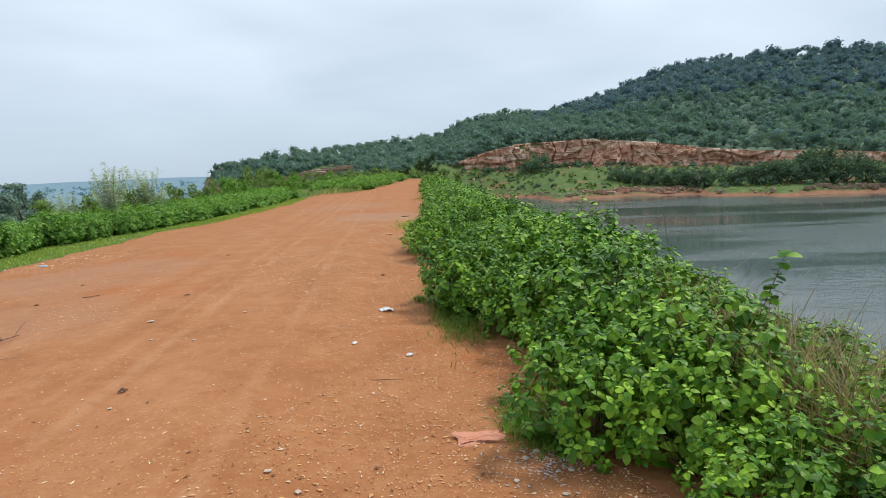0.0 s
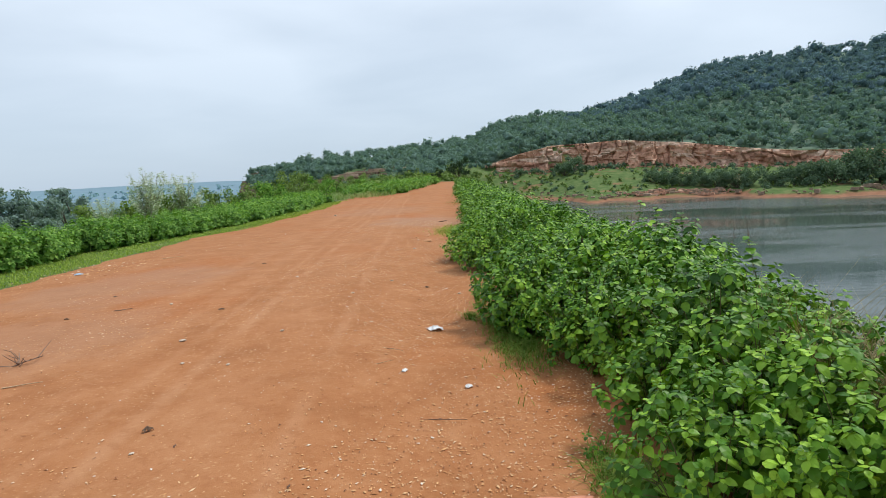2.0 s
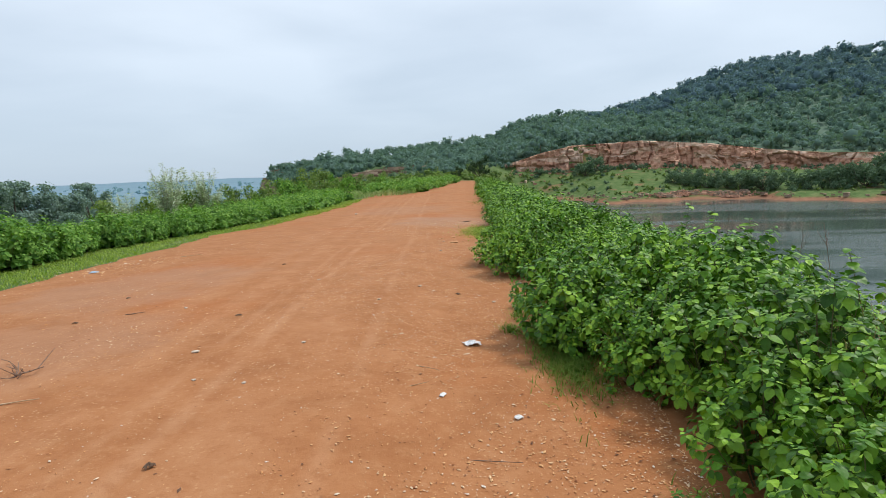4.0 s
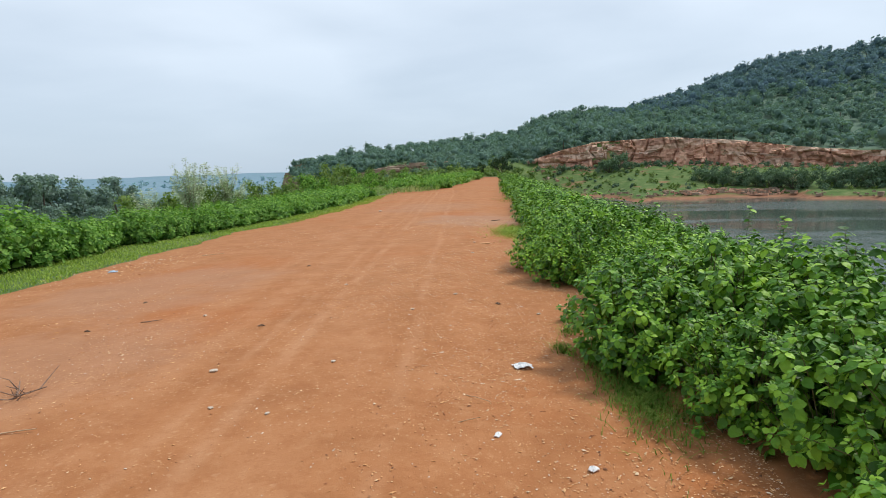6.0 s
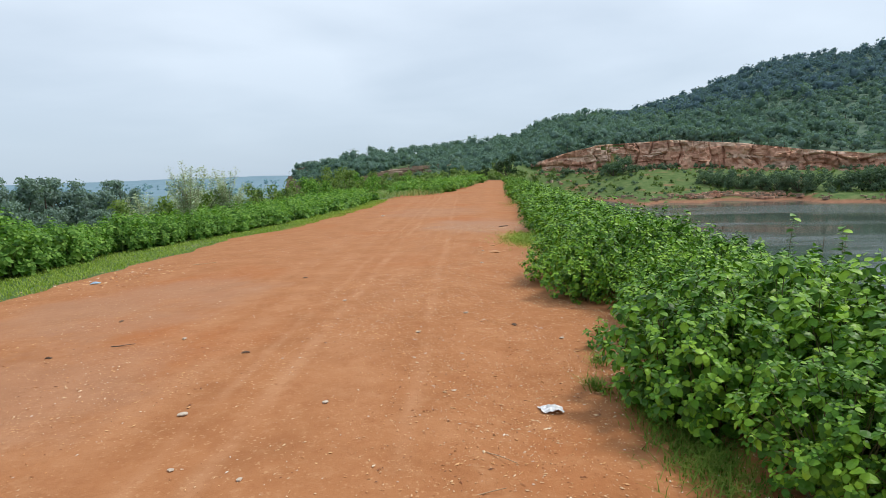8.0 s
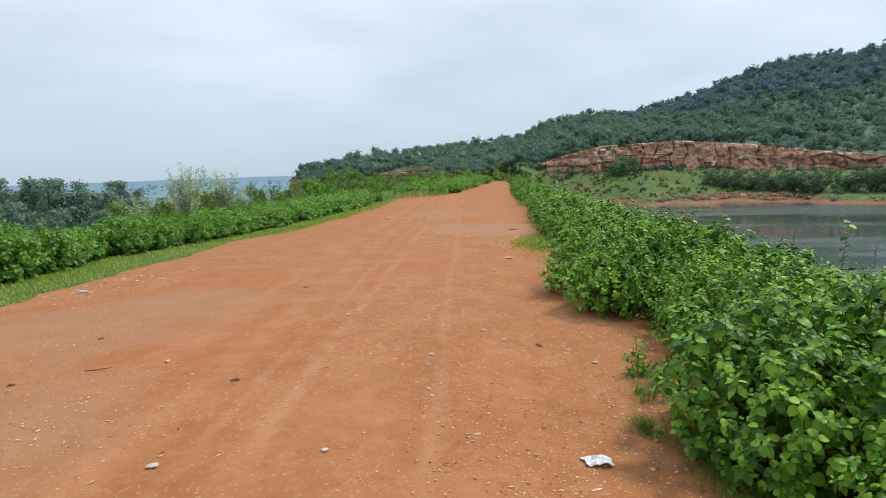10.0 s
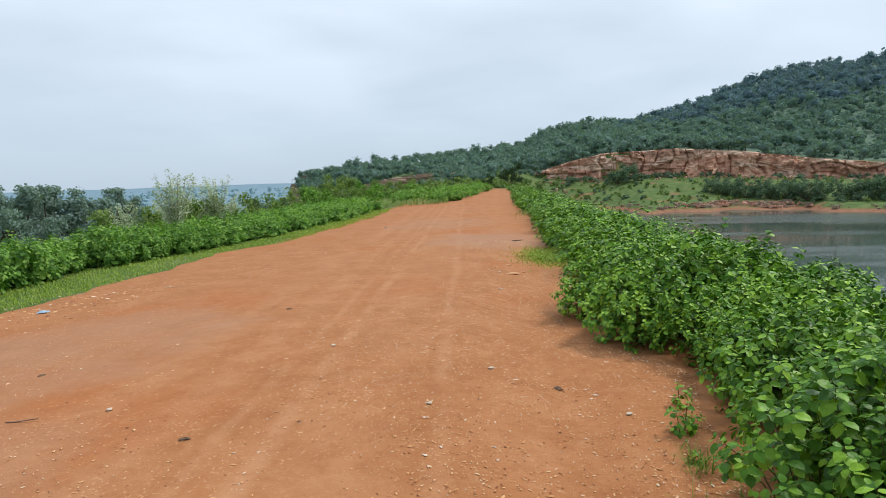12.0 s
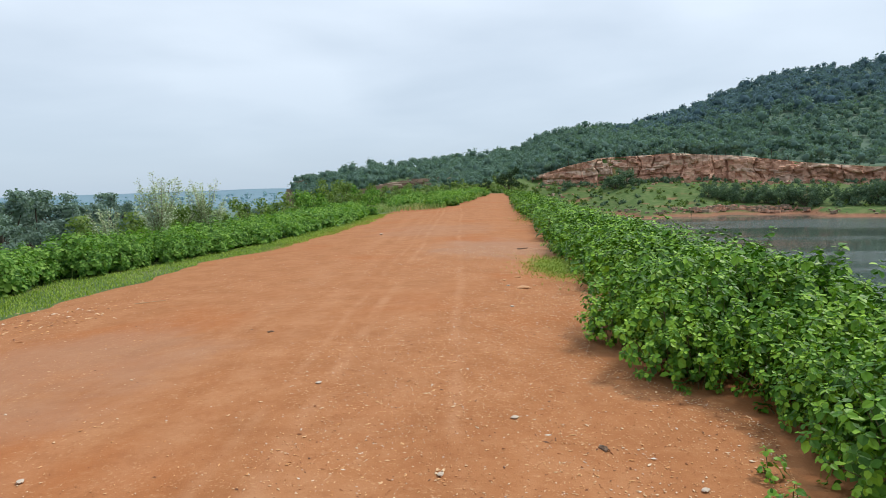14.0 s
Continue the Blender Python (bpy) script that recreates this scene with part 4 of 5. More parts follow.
def build_left_scrub():
    r = np.random.default_rng(14)
    olive = [tree_meshes("scrub", 2.2, 1.3, 850, 0.085, M_LEAF_DULL, 300 + k, 6, 0.15) for k in range(3)]
    green = [tree_meshes("scrub", 2.0, 1.3, 850, 0.085, M_LEAF_L, 310 + k, 6, 0.15) for k in range(2)]
    label = "olive green scrub bush on the outer slope of the dam"
    for k in range(100):
        yy = r.uniform(21, 80)
        x = -11.2 - abs(r.normal()) * (2.5 + 0.09 * yy)
        kind = olive[r.integers(0, 3)] if r.uniform() < 0.65 or yy < 34 else green[r.integers(0, 2)]
        tree("scrub_bush", kind, x, yy, r.uniform(0.7, 1.25) * (0.76 if yy < 34 else (0.95 if yy < 45 else 1.05)), r.uniform(0, 360), label, "scrub on the outer slope", "bush")
    for x, yy, s in ((-11.6, 52, 1.15), (-10.4, 50, 1.0), (-9.6, 47, 0.7), (-8.2, 58, 0.9), (-12.6, 56, 1.1), (-14, 48, 1.0)):
        tree("scrub_bush", green[r.integers(0, 2)], x, yy, s, r.uniform(0, 360), "rounded green bush behind the hedge", "scrub on the outer slope", "bush")
    spots = []
    for k in range(520):
        az = r.uniform(4, 44)
        spots.append(polar(az, r.uniform(shore_d(az) + 5, 183)))
    scatter_crowns("bank_scrub", "low green scrub on the meadow below the cliff", M_LEAF_DULL, spots[:400], (0.3, 0.95), 40, 0.22, 81)
    scatter_crowns("bank_bushes", "dark green bushes on the far bank", M_LEAF_TREE, spots[400:], (0.5, 1.2), 60, 0.18, 82)
    spots = [polar(az, 182.6 - abs(r.normal()) * 1.6) for az in np.concatenate([r.uniform(6, 42, 70), 12 + r.normal(size=25) * 2.5])]
    scatter_crowns("foot_scrub", "green scrub growing at the foot of the quarry face", M_LEAF_TREE, spots, (0.5, 1.5), 50, 0.2, 85)
    spots = [polar(r.uniform(-17, 6), r.uniform(92, 175)) for k in range(420)]
    scatter_crowns("spur_scrub", "green scrub at the foot of the wooded spur", M_LEAF_DULL, spots, (0.6, 1.7), 40, 0.2, 83)
    spots = [polar(r.uniform(-15, -4), r.uniform(135, 190)) for k in range(130)]
    scatter_crowns("terrace_scrub", "dark and olive bushes on the rocky terrace", M_LEAF_TREE, spots, (0.8, 2.2), 46, 0.18, 84)


def build_pale_shrub():
    """The tall feathery shrub with pale tips behind the hedge."""
    r = np.random.default_rng(15)
    for x, y, h, n in ((-11.0, 22.0, 3.15, 30), (-10.5, 23.9, 2.85, 18), (-12.3, 21.6, 2.75, 14), (-11.3, 24.6, 2.3, 14), (-13.2, 23.0, 2.4, 12)):
        e = new("feathery_shrub")
        e.matrix_basis = pose(x, y, ground_z(x, y) - 0.05)
        tagged(e, "tall wispy shrub with pale silvery leaf tips", "shrub", "feathery shrubs")
        lines, rr, B, W, F_, S = [], [], [], [], [], []
        for k in range(n):
            a, out = r.uniform(0, 6.28), r.uniform(0.1, 0.95)
            top = h * r.uniform(0.5, 1.0) * (1 - 0.38 * out)
            p = np.array([(0, 0, 0), (math.cos(a) * out * 0.4, math.sin(a) * out * 0.4, top * 0.55), (math.cos(a) * out, math.sin(a) * out, top)])
            lines.append(p)
            rr.append((0.012, 0.003))
            for q in range(230):
                t = r.uniform(0.25, 1.0)
                base = p[0] * (1 - t) ** 2 + 2 * p[1] * t * (1 - t) + p[2] * t * t
                b = r.uniform(0, 6.28)
                B.append(base + r.normal(size=3) * 0.05)
                W.append((math.cos(b), math.sin(b), r.uniform(0.0, 0.9)))
                F_.append((0, 0, 1))
                S.append(r.uniform(0.035, 0.08))
        P, Q = leaf_cloud(np.array(B), np.array(W), np.array(F_) + r.normal(size=(len(B), 3)) * 0.4, np.array(S), 0.7, False)
        V, F = tubes(lines, rr, 3)
        part_mesh("stem", mesh_np("feathery_stem", V, [F], M_TWIG), e, kind="stuff")
        part_mesh("foliage", mesh_np("feathery_leaves", P, [Q], M_LEAF_PALE), e, kind="stuff")


ONE_LEAF = one_leaf()
build_right_thicket()
build_left_hedge()
build_left_scrub()
build_pale_shrub()


# ---- grass ----
def blades(points, height, mat, seed, name, label, lean=0.5, width=0.008):
    r = np.random.default_rng(seed)
    P = np.asarray(points, float)
    n = len(P)
    a = r.uniform(0, 6.28, n)
    h = height * r.uniform(0.45, 1.2, n)
    d = np.stack([np.cos(a), np.sin(a), np.zeros(n)], -1)
    s = np.stack([-np.sin(a), np.cos(a), np.zeros(n)], -1) * (width * r.uniform(0.6, 1.3, n))[:, None]
    k = (lean * r.uniform(0.2, 1.3, n))[:, None]
    up = np.array([0, 0, 1.0])
    mid = P + d * k * h[:, None] * 0.3 + up * (h * 0.6)[:, None]
    tip = P + d * k * h[:, None] + up * (h * r.uniform(0.75, 1.0, n))[:, None]
    V = np.stack([P - s, P + s, mid + s * 0.7, mid - s * 0.7, tip], 1).reshape(-1, 3)
    o = (np.arange(n) * 5)[:, None]
    tagged(new(name, mesh_np(name, V, [o + np.array([[0, 1, 2, 3]]), o + np.array([[3, 2, 4]])], mat)), label, "grass", kind="stuff")


def with_z(xy):
    xy = np.asarray(xy)
    return np.concatenate([xy, land(xy[:, 0], xy[:, 1])[:, None]], 1)


def build_grass():
    r = np.random.default_rng(16)
    y = 5.5 + r.uniform(0, 1, 40000) ** 1.3 * 34
    le, _ = road_edges(y)
    verge = le + 0.5 - hedge_front(y)
    x = le + 0.12 - verge * r.uniform(0, 1, len(y)) + 0.10 * wave(y * 3, y * 1.7, 2)
    keep = wave(x * 1.5, y * 0.9, 5.0) + r.uniform(-0.6, 1.1, len(y)) > -0.55
    blades(with_z(np.stack([x, y], -1)[keep]), 0.060, M_GRASS, 1, "verge_grass", "short bright green grass on the verge", 1.2, 0.006)
    n = 8000
    px, py = 0.16 + r.normal(size=n) * 0.30, 15.9 + r.normal(size=n) * 0.66
    blades(with_z(np.stack([px, py], -1)), 0.055, M_GRASS, 7, "patch_grass", "low bright green grass patch at the road's edge", 1.5, 0.008)
    clumps = []
    for cx, cy, sx, sy, n in ((0.60, 3.32, 0.08, 0.16, 1500), (0.70, 3.08, 0.07, 0.08, 500), (0.36, 5.65, 0.12, 0.36, 2000), (0.22, 6.35, 0.07, 0.20, 600), (-0.03, 6.62, 0.035, 0.06, 120), (0.09, 7.18, 0.04, 0.07, 110),
                              (0.45, 30, 0.3, 1.5, 900)):
        clumps.append(np.stack([cx + r.normal(size=n) * sx, cy + r.normal(size=n) * sy], -1))
    blades(with_z(np.concatenate(clumps)), 0.085, M_GRASS_DEEP, 2, "edge_grass", "green grass tufts at the foot of the thicket", 2.0, 0.0032)
    n = 11000
    y = np.where(r.uniform(0, 1, n) < 0.76, r.uniform(1.4, 4.5, n), r.uniform(4, 24, n))
    x = np.where(y < 4.5, r.uniform(1.6, 3.6, n), 3.0 + np.abs(r.normal(size=n)) * 1.4)
    blades(with_z(np.stack([x, y], -1)), 0.88, M_STRAW, 3, "dry_grass", "dry straw-coloured grass on the lake side of the thicket", 0.6, 0.0045)
    y = r.uniform(41, 84, 9000)
    le, _ = road_edges(y)
    x = le - 0.4 - r.uniform(0, 1, 9000) * (le + 11.5)
    blades(with_z(np.stack([x, y], -1)), 0.36, M_GRASS_PALE, 8, "rise_grass", "tall pale green grass on the rise beside the road", 1.3, 0.022)
    y = r.uniform(14, 60, 5000)
    x = -10.5 - np.abs(r.normal(size=5000)) * 2.5
    blades(with_z(np.stack([x, y], -1)), 0.8, M_LEAF_DULL, 4, "tall_grass", "tall olive grass behind the hedge", 0.5, 0.012)


def build_shoots():
    """Long leafy shoots that stand out above the thicket."""
    r = np.random.default_rng(19)
    for x, y, top in ((1.96, 4.72, 0.95), (1.99, 3.55, 0.92), (2.5, 9.3, 0.95), (2.1, 6.4, 1.0), (1.7, 11.5, 1.0), (2.3, 7.9, 0.95), (1.5, 10.2, 1.0)):
        z = ground_z(x, y)
        lean = r.normal(size=2) * 0.10
        p = np.array([(0, 0, 0), (lean[0] * 0.3, lean[1] * 0.3, (top - z) * 0.6), (lean[0] * 1.6, lean[1] * 1.6, top - z)])
        B, W, F_, S = [], [], [], []
        for q in range(34):
            t = 0.45 + 0.55 * q / 33
            base = p[0] * (1 - t) ** 2 + 2 * p[1] * t * (1 - t) + p[2] * t * t
            a = q * 2.4
            B.append(base)
            W.append((math.cos(a), math.sin(a), r.uniform(-0.4, 0.3)))
            F_.append((r.normal() * 0.2, r.normal() * 0.2, 1))
            S.append(r.uniform(0.05, 0.095))
        e = new("tall_shoot")
        e.matrix_basis = pose(x, y, z)
        tagged(e, "long leafy green shoot rising above the thicket", "plant", "tall shoots")
        V, F = tubes([p], [(0.006, 0.002)], 4)
        part_mesh("stem", mesh_np("shoot_stem", V, [F], M_STEM), e)
        P, Q = leaf_cloud(np.array(B), np.array(W), np.array(F_), np.array(S))
        part_mesh("foliage", mesh_np("shoot_foliage", P, [Q], M_LEAF), e, kind="stuff")


def build_seedlings():
    """Small leafy plants on the bare earth in front of the thicket."""
    kinds = [shrub_kind(150 + k, 0.20, 0.10, 8, 0.045, M_LEAF, 6, whorls=2, inner=0) for k in range(2)]
    r = np.random.default_rng(23)
    for x, y, q in ((0.13, 7.56, 1.1), (0.20, 7.62, 0.8), (0.26, 8.0, 0.9), (0.02, 6.52, 0.55), (0.08, 7.2, 0.5), (0.50, 3.62, 0.8), (0.80, 2.86, 0.45), (0.24, 9.22, 0.5), (0.30, 20.9, 3.2), (0.42, 21.4, 2.6)):
        shrub(kinds[r.integers(0, 2)], stand(x, y, q, r), "small leafy green seedling on the bare red earth", "seedlings at the road's edge")


def build_stalks():
    r = np.random.default_rng(17)
    for x, y in ((3.0, 9.2), (3.1, 8.6), (3.3, 10.1), (2.9, 7.4), (3.2, 11.5), (2.9, 12.6), (3.4, 13.4), (3.1, 16), (3.2, 18.5), (2.8, 6.3)):
        h = r.uniform(1.2, 1.75)
        z = ground_z(x, y) - 0.05
        lean = r.normal(size=2) * 0.12
        L1 = [(x, y, z), (x + lean[0] * 0.4, y + lean[1] * 0.4, z + h * 0.55), (x + lean[0], y + lean[1], z + h)]
        ln, rr = [L1], [(0.006, 0.002)]
        for k in range(7):
            t = r.uniform(0.6, 0.97)
            p = np.array(L1[1]) * (1 - t) + np.array(L1[2]) * t
            ln.append([p, p + r.normal(size=3) * 0.05 + (0, 0, 0.08)])
            rr.append((0.002, 0.001))
        e = new("dry_stalk")
        e.matrix_basis = pose(x, y, z)
        tagged(e, "tall dry brown weed stalk above the thicket", "plant", "dry stalks")
        for q, (line, rad) in enumerate(zip(ln, rr)):
            V, F = tubes([np.array(line) - (x, y, z)], [rad], 3)
            part_mesh("side_sprig" if q else "stem", mesh_np("dry_stem", V, [F], M_TWIG), e)


build_grass()
build_stalks()
build_shoots()
build_seedlings()


# ---- stones and litter on the road ----
def pebble_material():
    m = Mat("mixed_road_gravel", 0.85, 0.3)
    rnd = m.geo.outputs["Random Per Island"]
    m.color(m.ramp(rnd, (0.0, (0.13, 0.07, 0.045)), (0.10, (0.30, 0.11, 0.045)), (0.35, (0.56, 0.26, 0.10)), (0.65, (0.70, 0.42, 0.20)), (0.90, (0.72, 0.55, 0.36)), (1.0, (0.74, 0.68, 0.60))))
    return m.m


M_PEBBLE = pebble_material()
M_CHIPS = simple("grey_stone_chip", (0.30, 0.27, 0.25), (0.52, 0.48, 0.44), 30)
M_STONE = simple("pale_tan_stone", (0.44, 0.35, 0.27), (0.62, 0.53, 0.43), 40)
M_PAPER = simple("crumpled_white_paper", (0.66, 0.66, 0.66), (0.82, 0.82, 0.81), 60, 0.7)
M_SLAB = simple("pink_red_brick", (0.52, 0.21, 0.13), (0.66, 0.31, 0.20), 25, 0.9, 0.6)
M_CLOD = simple("dry_tan_earth", (0.44, 0.21, 0.09), (0.62, 0.36, 0.19), 30)
M_DARK = simple("brown_leaf_litter", (0.10, 0.06, 0.04), (0.22, 0.14, 0.09), 30)
M_BLUE = simple("faded_blue_plastic", (0.20, 0.34, 0.48), (0.42, 0.54, 0.64), 30, 0.5)


def road_z(x, y):
    return float(crown(np.array(float(x)), np.array(float(y)))) + 0.016


PEB = np.array([(1, 0.1, -0.2), (0.1, 0.8, -0.2), (-0.9, 0.05, -0.2), (-0.05, -0.85, -0.2), (0.1, 0.05, 0.55)])


def gravel(name, label, x, y, size, mat, r):
    """Loose five-cornered stones lying on the road."""
    n = len(x)
    a = r.uniform(0, 6.28, n)
    q = PEB[None] * r.uniform(0.6, 1.2, (n, 5, 3)) * size[:, None, None] * (1.15, 0.62, 0.4)
    c, d = np.cos(a)[:, None], np.sin(a)[:, None]
    V = np.stack([q[..., 0] * c - q[..., 1] * d + x[:, None], q[..., 0] * d + q[..., 1] * c + y[:, None],
                  q[..., 2] + (crown(x, y) + 0.014)[:, None] + size[:, None] * 0.15], -1).reshape(-1, 3)
    o = (np.arange(n) * 5)[:, None]
    T = np.concatenate([o + np.array([[k, (k + 1) % 4, 4]]) for k in range(4)])
    tagged(new(name, mesh_np(name, V, [T], mat)), label, "gravel", kind="stuff")


def build_gravel():
    r = np.random.default_rng(18)
    n = 125000
    y = 1.2 + r.uniform(0, 1, n) ** 1.3 * 18
    le, ri = road_edges(y)
    u = r.uniform(0, 1, n)
    x = le + (ri - le) * np.where(r.uniform(0, 1, n) < 0.45, 1 - 0.35 * u ** 1.6, u)
    keep = wave(x * 1.6, y * 1.1, 3.0) + 0.5 * wave(x * 4.1, y * 3.3, 1.0) + 0.8 * smooth01((x - ri + 2.6) / 1.6) + r.uniform(-0.8, 0.8, n) > 0.15
    x, y = x[keep], y[keep]
    size = np.clip(r.lognormal(math.log(0.0055), 0.48, len(x)), 0.003, 0.020)
    gravel("gravel", "loose pale and rusty gravel scattered over the road", x, y, size, M_PEBBLE, r)
    n = 260
    gravel("stone_chips", "grey stone chips by the grass tuft at the road's edge", 0.62 + r.normal(size=n) * 0.13, 2.86 + r.normal(size=n) * 0.10, r.uniform(0.006, 0.015, n), M_CHIPS, r)
    n = 140
    gravel("pale_chips", "pale stone chips near the grass verge", -7.0 + r.normal(size=n) * 0.5, 11.9 + r.normal(size=n) * 0.7, r.uniform(0.015, 0.04, n), M_PEBBLE, r)


def stone(x, y, s, mat, label, seed, flat=0.6, name="stone", category="stone"):
    bm = bmesh.new()
    bmesh.ops.create_icosphere(bm, subdivisions=2, radius=s)
    r = np.random.default_rng(seed)
    off = r.uniform(-9, 9, 3)
    for v in bm.verts:
        k = 1 + 0.45 * noise.noise(Vector(v.co / s * 1.1) + Vector(off))
        v.co = Vector((v.co.x * k * 1.25, v.co.y * k, v.co.z * k * flat))
    me = bpy.data.meshes.new(name)
    bm.to_mesh(me)
    bm.free()
    me.materials.append(mat)
    ob = new(name, me)
    ob.matrix_basis = pose(x, y, road_z(x, y) + s * flat * 0.45, 0, 0, r.uniform(0, 360))
    return tagged(ob, label, category, "stones on the road")


def twig(x, y, length, turn, label, seed, rad=0.006, branches=0, lift=0.01, mat=None):
    r = np.random.default_rng(seed)
    z = road_z(x, y) + rad
    c, s = math.cos(radians(turn)), math.sin(radians(turn))
    main = [(x + c * length * t + r.normal() * 0.02 * length, y + s * length * t + r.normal() * 0.02 * length, z + lift * math.sin(t * 3)) for t in (-0.5, -0.2, 0.1, 0.5)]
    lines, rr = [main], [(rad, rad * 0.5)]
    for k in range(branches):
        t = r.uniform(0.1, 0.9)
        p = np.array(main[0]) * (1 - t) + np.array(main[3]) * t
        w = np.array([r.normal(), r.normal(), abs(r.normal()) * 0.8]) * length * 0.3
        lines.append([p, p + w * 0.5 + r.normal(size=3) * 0.01, p + w])
        rr.append((rad * 0.6, rad * 0.25))
    if not branches:
        V, F = tubes(lines, rr, 5)
        tagged(new("twig", mesh_np("twig", V, [F], mat or M_TWIG, True)), label, "twig", "twigs on the road")
        return
    e = new("dead_branch")
    e.matrix_basis = pose(x, y, z)
    tagged(e, label, "branch", "twigs on the road")
    for k, (line, rad_) in enumerate(zip(lines, rr)):
        V, F = tubes([np.array(line) - (x, y, z)], [rad_], 5)
        part_mesh("side_twig" if k else "main_twig", mesh_np("branch_twig", V, [F], M_TWIG, True), e)


def crumpled(name, x, y, sx, sy, h, mat, label, category, seed, turn=0.0):
    """A crumpled sheet: a grid with folds, thickened."""
    r = np.random.default_rng(seed)
    n = 9
    off = Vector(r.uniform(-9, 9, 3))
    bm = bmesh.new()
    bmesh.ops.create_grid(bm, x_segments=n, y_segments=n, size=1)
    for v in bm.verts:
        ang = math.atan2(v.co.y, v.co.x)
        rim = 0.78 + 0.25 * noise.noise(Vector((math.cos(ang) * 1.7, math.sin(ang) * 1.7, 0)) + off)
        k = noise.noise(Vector((v.co.x * 1.9, v.co.y * 1.9, 0)) + off)
        q = 1 - min(1, v.co.length / 1.3)
        v.co = Vector((v.co.x * rim * sx, v.co.y * rim * sy, h * (0.15 + q * 0.9 + 0.8 * abs(k))))
    solid = bmesh.ops.extrude_face_region(bm, geom=list(bm.faces))
    for v in (g for g in solid["geom"] if isinstance(g, bmesh.types.BMVert)):
        v.co.z += 0.004
    me = bpy.data.meshes.new(name)
    bm.to_mesh(me)
    bm.free()
    me.materials.append(mat)
    ob = new(name, me)
    ob.matrix_basis = pose(x, y, road_z(x, y) - 0.006, 0, 0, turn)
    tagged(ob, label, category)


def worn_brick(x, y):
    """A broken, flattened piece of brick pressed into the road."""
    bm = bmesh.new()
    bmesh.ops.create_cube(bm, size=1)
    bmesh.ops.subdivide_edges(bm, edges=list(bm.edges), cuts=5, use_grid_fill=True)
    for v in bm.verts:
        k = noise.noise(Vector((v.co.x * 2.6, v.co.y * 2.6, v.co.z * 1.5 + 4)))
        f = noise.noise(Vector((v.co.x * 9, v.co.y * 9, v.co.z * 9)))
        taper = 1 - 0.35 * max(0, v.co.x + 0.1) - 0.12 * abs(v.co.y)
        v.co = Vector((v.co.x * 0.24 * (1 + 0.6 * k + 0.12 * f), v.co.y * 0.125 * taper * (1 + 0.8 * k + 0.2 * f), v.co.z * 0.032 * (1 + 0.3 * k + 0.35 * f) * (1.1 - 0.6 * abs(v.co.x))))
    bmesh.ops.bevel(bm, geom=[e for e in bm.edges if e.calc_face_angle(0) > 0.9], offset=0.006, segments=1)
    me = bpy.data.meshes.new("brick")
    bm.to_mesh(me)
    bm.free()
    me.materials.append(M_SLAB)
    ob = new("brick", me)
    ob.matrix_basis = pose(x, y, road_z(x, y) - 0.002, 2, 2, 8)
    tagged(ob, "broken pink-red brick pressed into the road's edge", "brick")


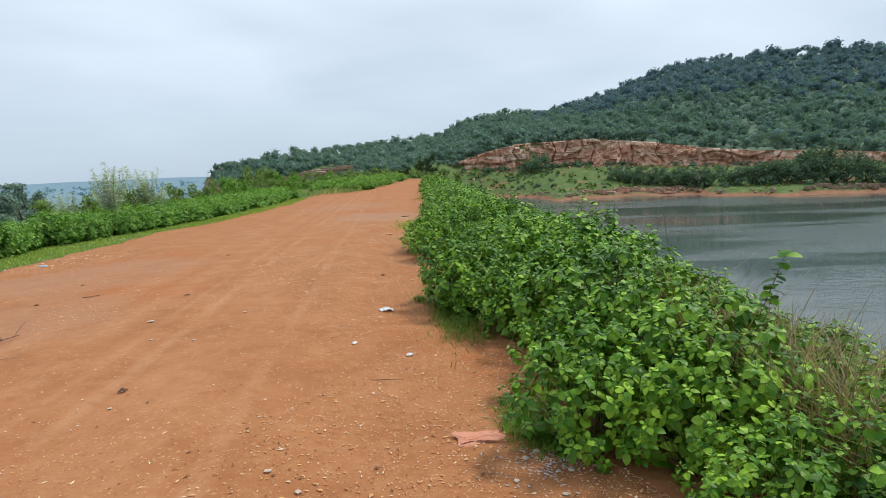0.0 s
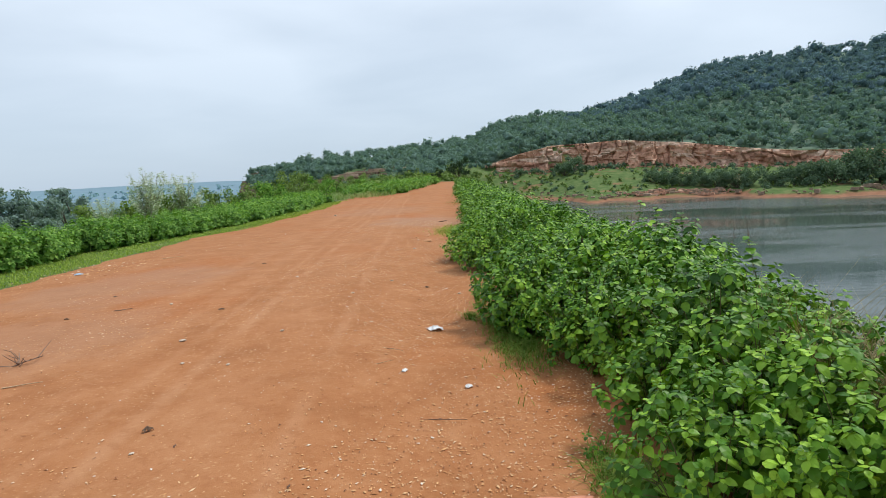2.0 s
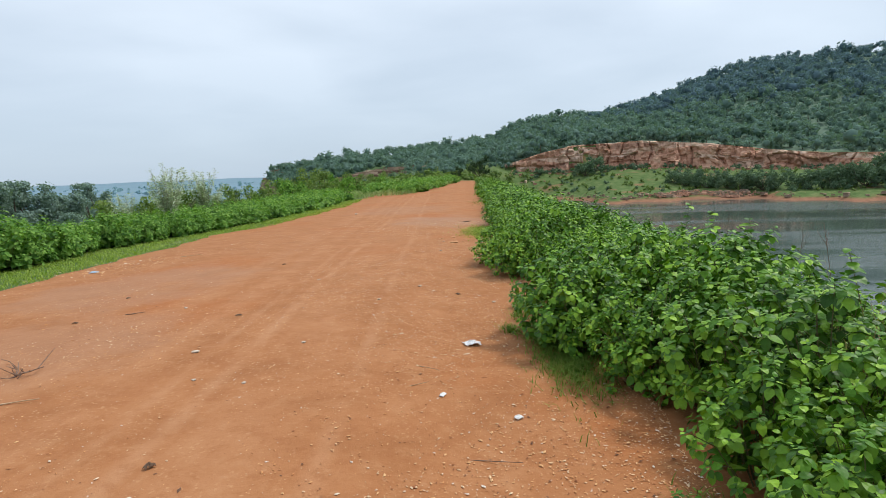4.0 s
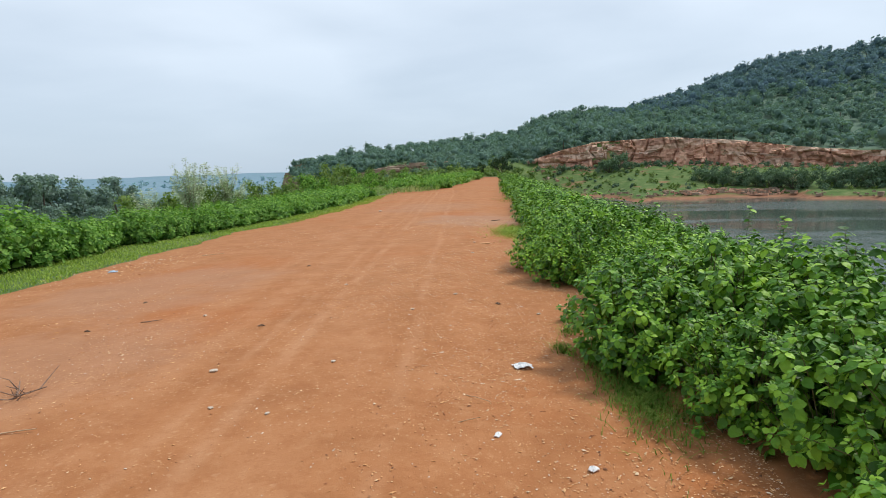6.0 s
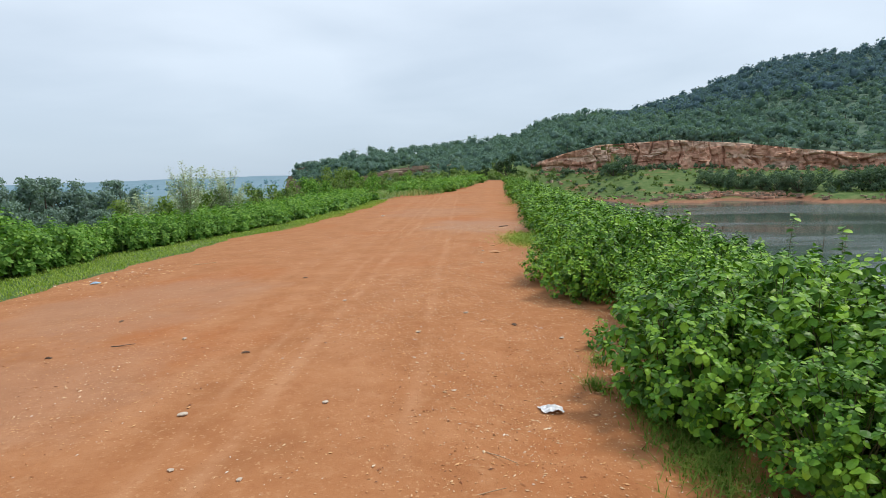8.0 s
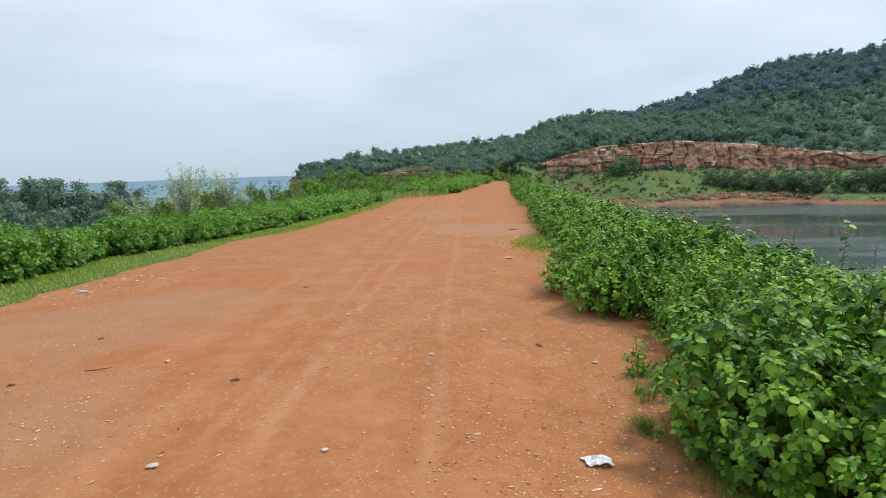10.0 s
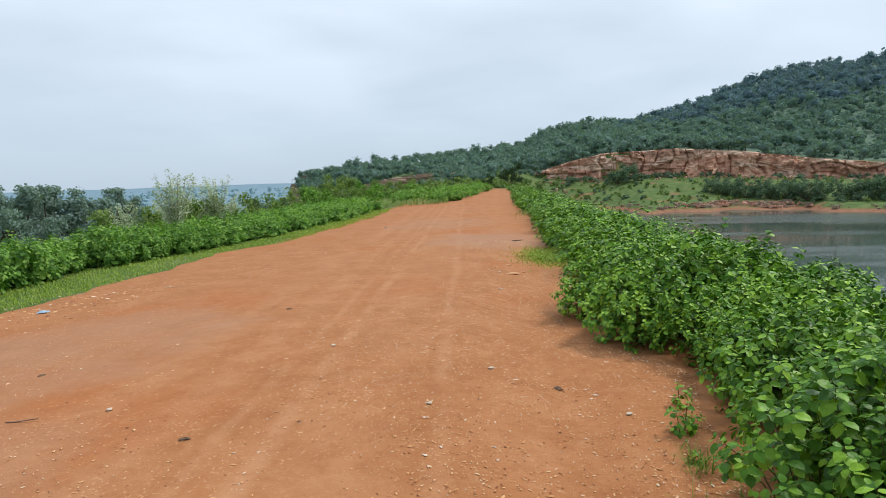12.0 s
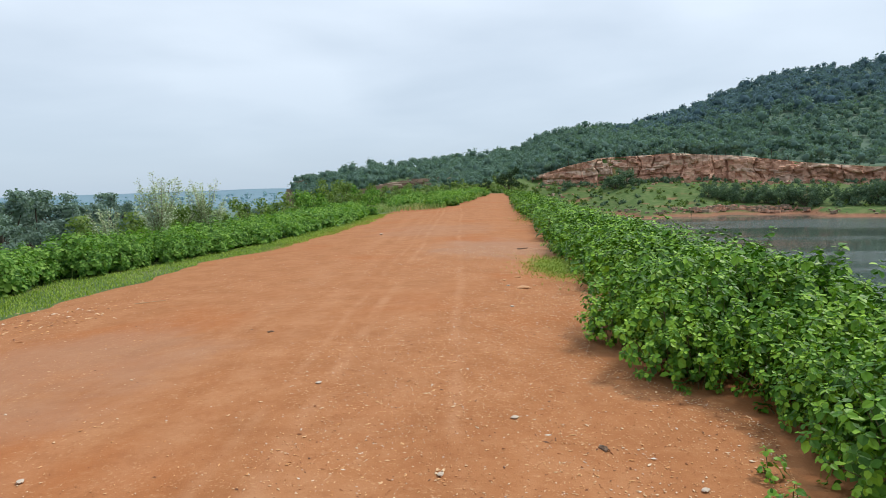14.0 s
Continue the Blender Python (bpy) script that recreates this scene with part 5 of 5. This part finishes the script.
def build_litter():
    crumpled("paper", -0.38, 6.19, 0.09, 0.06, 0.035, M_PAPER, "crumpled white scrap of paper lying on the road", "litter", 1, 10)
    crumpled("paper", -0.12, 4.66, 0.035, 0.025, 0.02, M_PAPER, "small torn white paper scrap on the gravel", "litter", 2, 40)
    crumpled("wrapper", -0.59, 5.01, 0.035, 0.022, 0.015, M_PAPER, "pale crumpled wrapper on the gravel", "litter", 3, 70)
    crumpled("bag_scrap", 1.12, 2.46, 0.05, 0.03, 0.02, M_BLUE, "torn blue plastic scrap by the thicket", "litter", 4, 20)
    crumpled("bag_scrap", -7.1, 11.45, 0.09, 0.06, 0.03, M_BLUE, "pale blue plastic scrap near the verge", "litter", 5, 30)
    crumpled("dead_leaf", -2.03, 4.0, 0.032, 0.02, 0.025, M_DARK, "curled brown dead leaf on the road", "litter", 6, 50)
    crumpled("dead_leaf", -0.53, 8.28, 0.045, 0.022, 0.014, M_DARK, "curled brown dead leaf on the road", "litter", 7, 120)
    crumpled("dead_leaf", -4.62, 7.27, 0.036, 0.016, 0.015, M_DARK, "curled brown dead leaf on the road", "litter", 8, 10)
    crumpled("dead_leaf", -4.79, 8.57, 0.04, 0.018, 0.015, M_DARK, "curled brown dead leaf on the road", "litter", 9, 80)
    crumpled("dead_leaf", -3.48, 10.95, 0.04, 0.018, 0.015, M_DARK, "curled brown dead leaf on the road", "litter", 10, 30)
    crumpled("dead_leaf", -2.85, 7.3, 0.04, 0.014, 0.012, M_DARK, "curled brown dead leaf on the road", "litter", 11, 20)
    worn_brick(0.27, 3.15)
    for k, (x, y, s) in enumerate(((-0.79, 2.85, 0.025), (-0.61, 2.67, 0.022), (-1.97, 3.71, 0.02), (0.48, 2.91, 0.025), (0.6, 2.57, 0.022), (-1.84, 6.18, 0.03), (-1.02, 8.62, 0.035),
                                   (-2.48, 9.29, 0.03), (-1.43, 7.86, 0.028), (-0.12, 7.85, 0.03), (-2.71, 5.99, 0.04), (-2.0, 5.2, 0.025), (-2.4, 5.29, 0.024), (-4.66, 23.9, 0.09),
                                   (0.55, 2.98, 0.03), (0.68, 2.78, 0.025), (0.4, 2.7, 0.02), (-0.9, 13.6, 0.04), (-0.9, 12.1, 0.04), (-3.65, 7.78, 0.03))):
        stone(x, y, s * 0.62, M_STONE, "small pale tan stone on the red road", 40 + k, 0.38)
    twig(-3.90, 5.52, 0.36, 25, "bleached grey dead branch with spiky side twigs", 1, 0.008, 9, 0.04)
    twig(-3.94, 5.56, 0.30, 120, "bleached grey dead branch with spiky side twigs", 2, 0.007, 8, 0.05)
    twig(-3.46, 4.96, 0.30, 8, "short straight pale twig lying on the road", 3, 0.006, mat=M_PALE_TWIG)
    twig(-0.30, 4.12, 0.32, -14, "thin brown twig lying on the gravel", 4, 0.0035)
    twig(-0.75, 5.53, 0.32, -40, "thin straw twig lying on the gravel", 5, 0.004, mat=M_PALE_TWIG)
    twig(-0.78, 5.15, 0.18, 15, "thin straw twig lying on the gravel", 6, 0.004, mat=M_PALE_TWIG)
    twig(-4.14, 7.59, 0.22, 5, "short dark twig lying on the road", 7, 0.006)
    for k, (x, y, q) in enumerate(((-0.68, 13.5, 0.075), (-0.5, 13.75, 0.03), (-0.95, 14.1, 0.035), (-0.72, 14.5, 0.045))):
        stone(x, y, q, M_CLOD, "flat tan clod of earth near the grass patch", 70 + k, 0.3, "clod", "clod")
    twig(-0.40, 18.83, 0.24, 3, "dark stick on the grey silt patch", 9, 0.02)
    twig(-6.09, 13.1, 0.4, 20, "pale twig near the verge", 10, 0.006, mat=M_PALE_TWIG)


build_gravel()
build_litter()
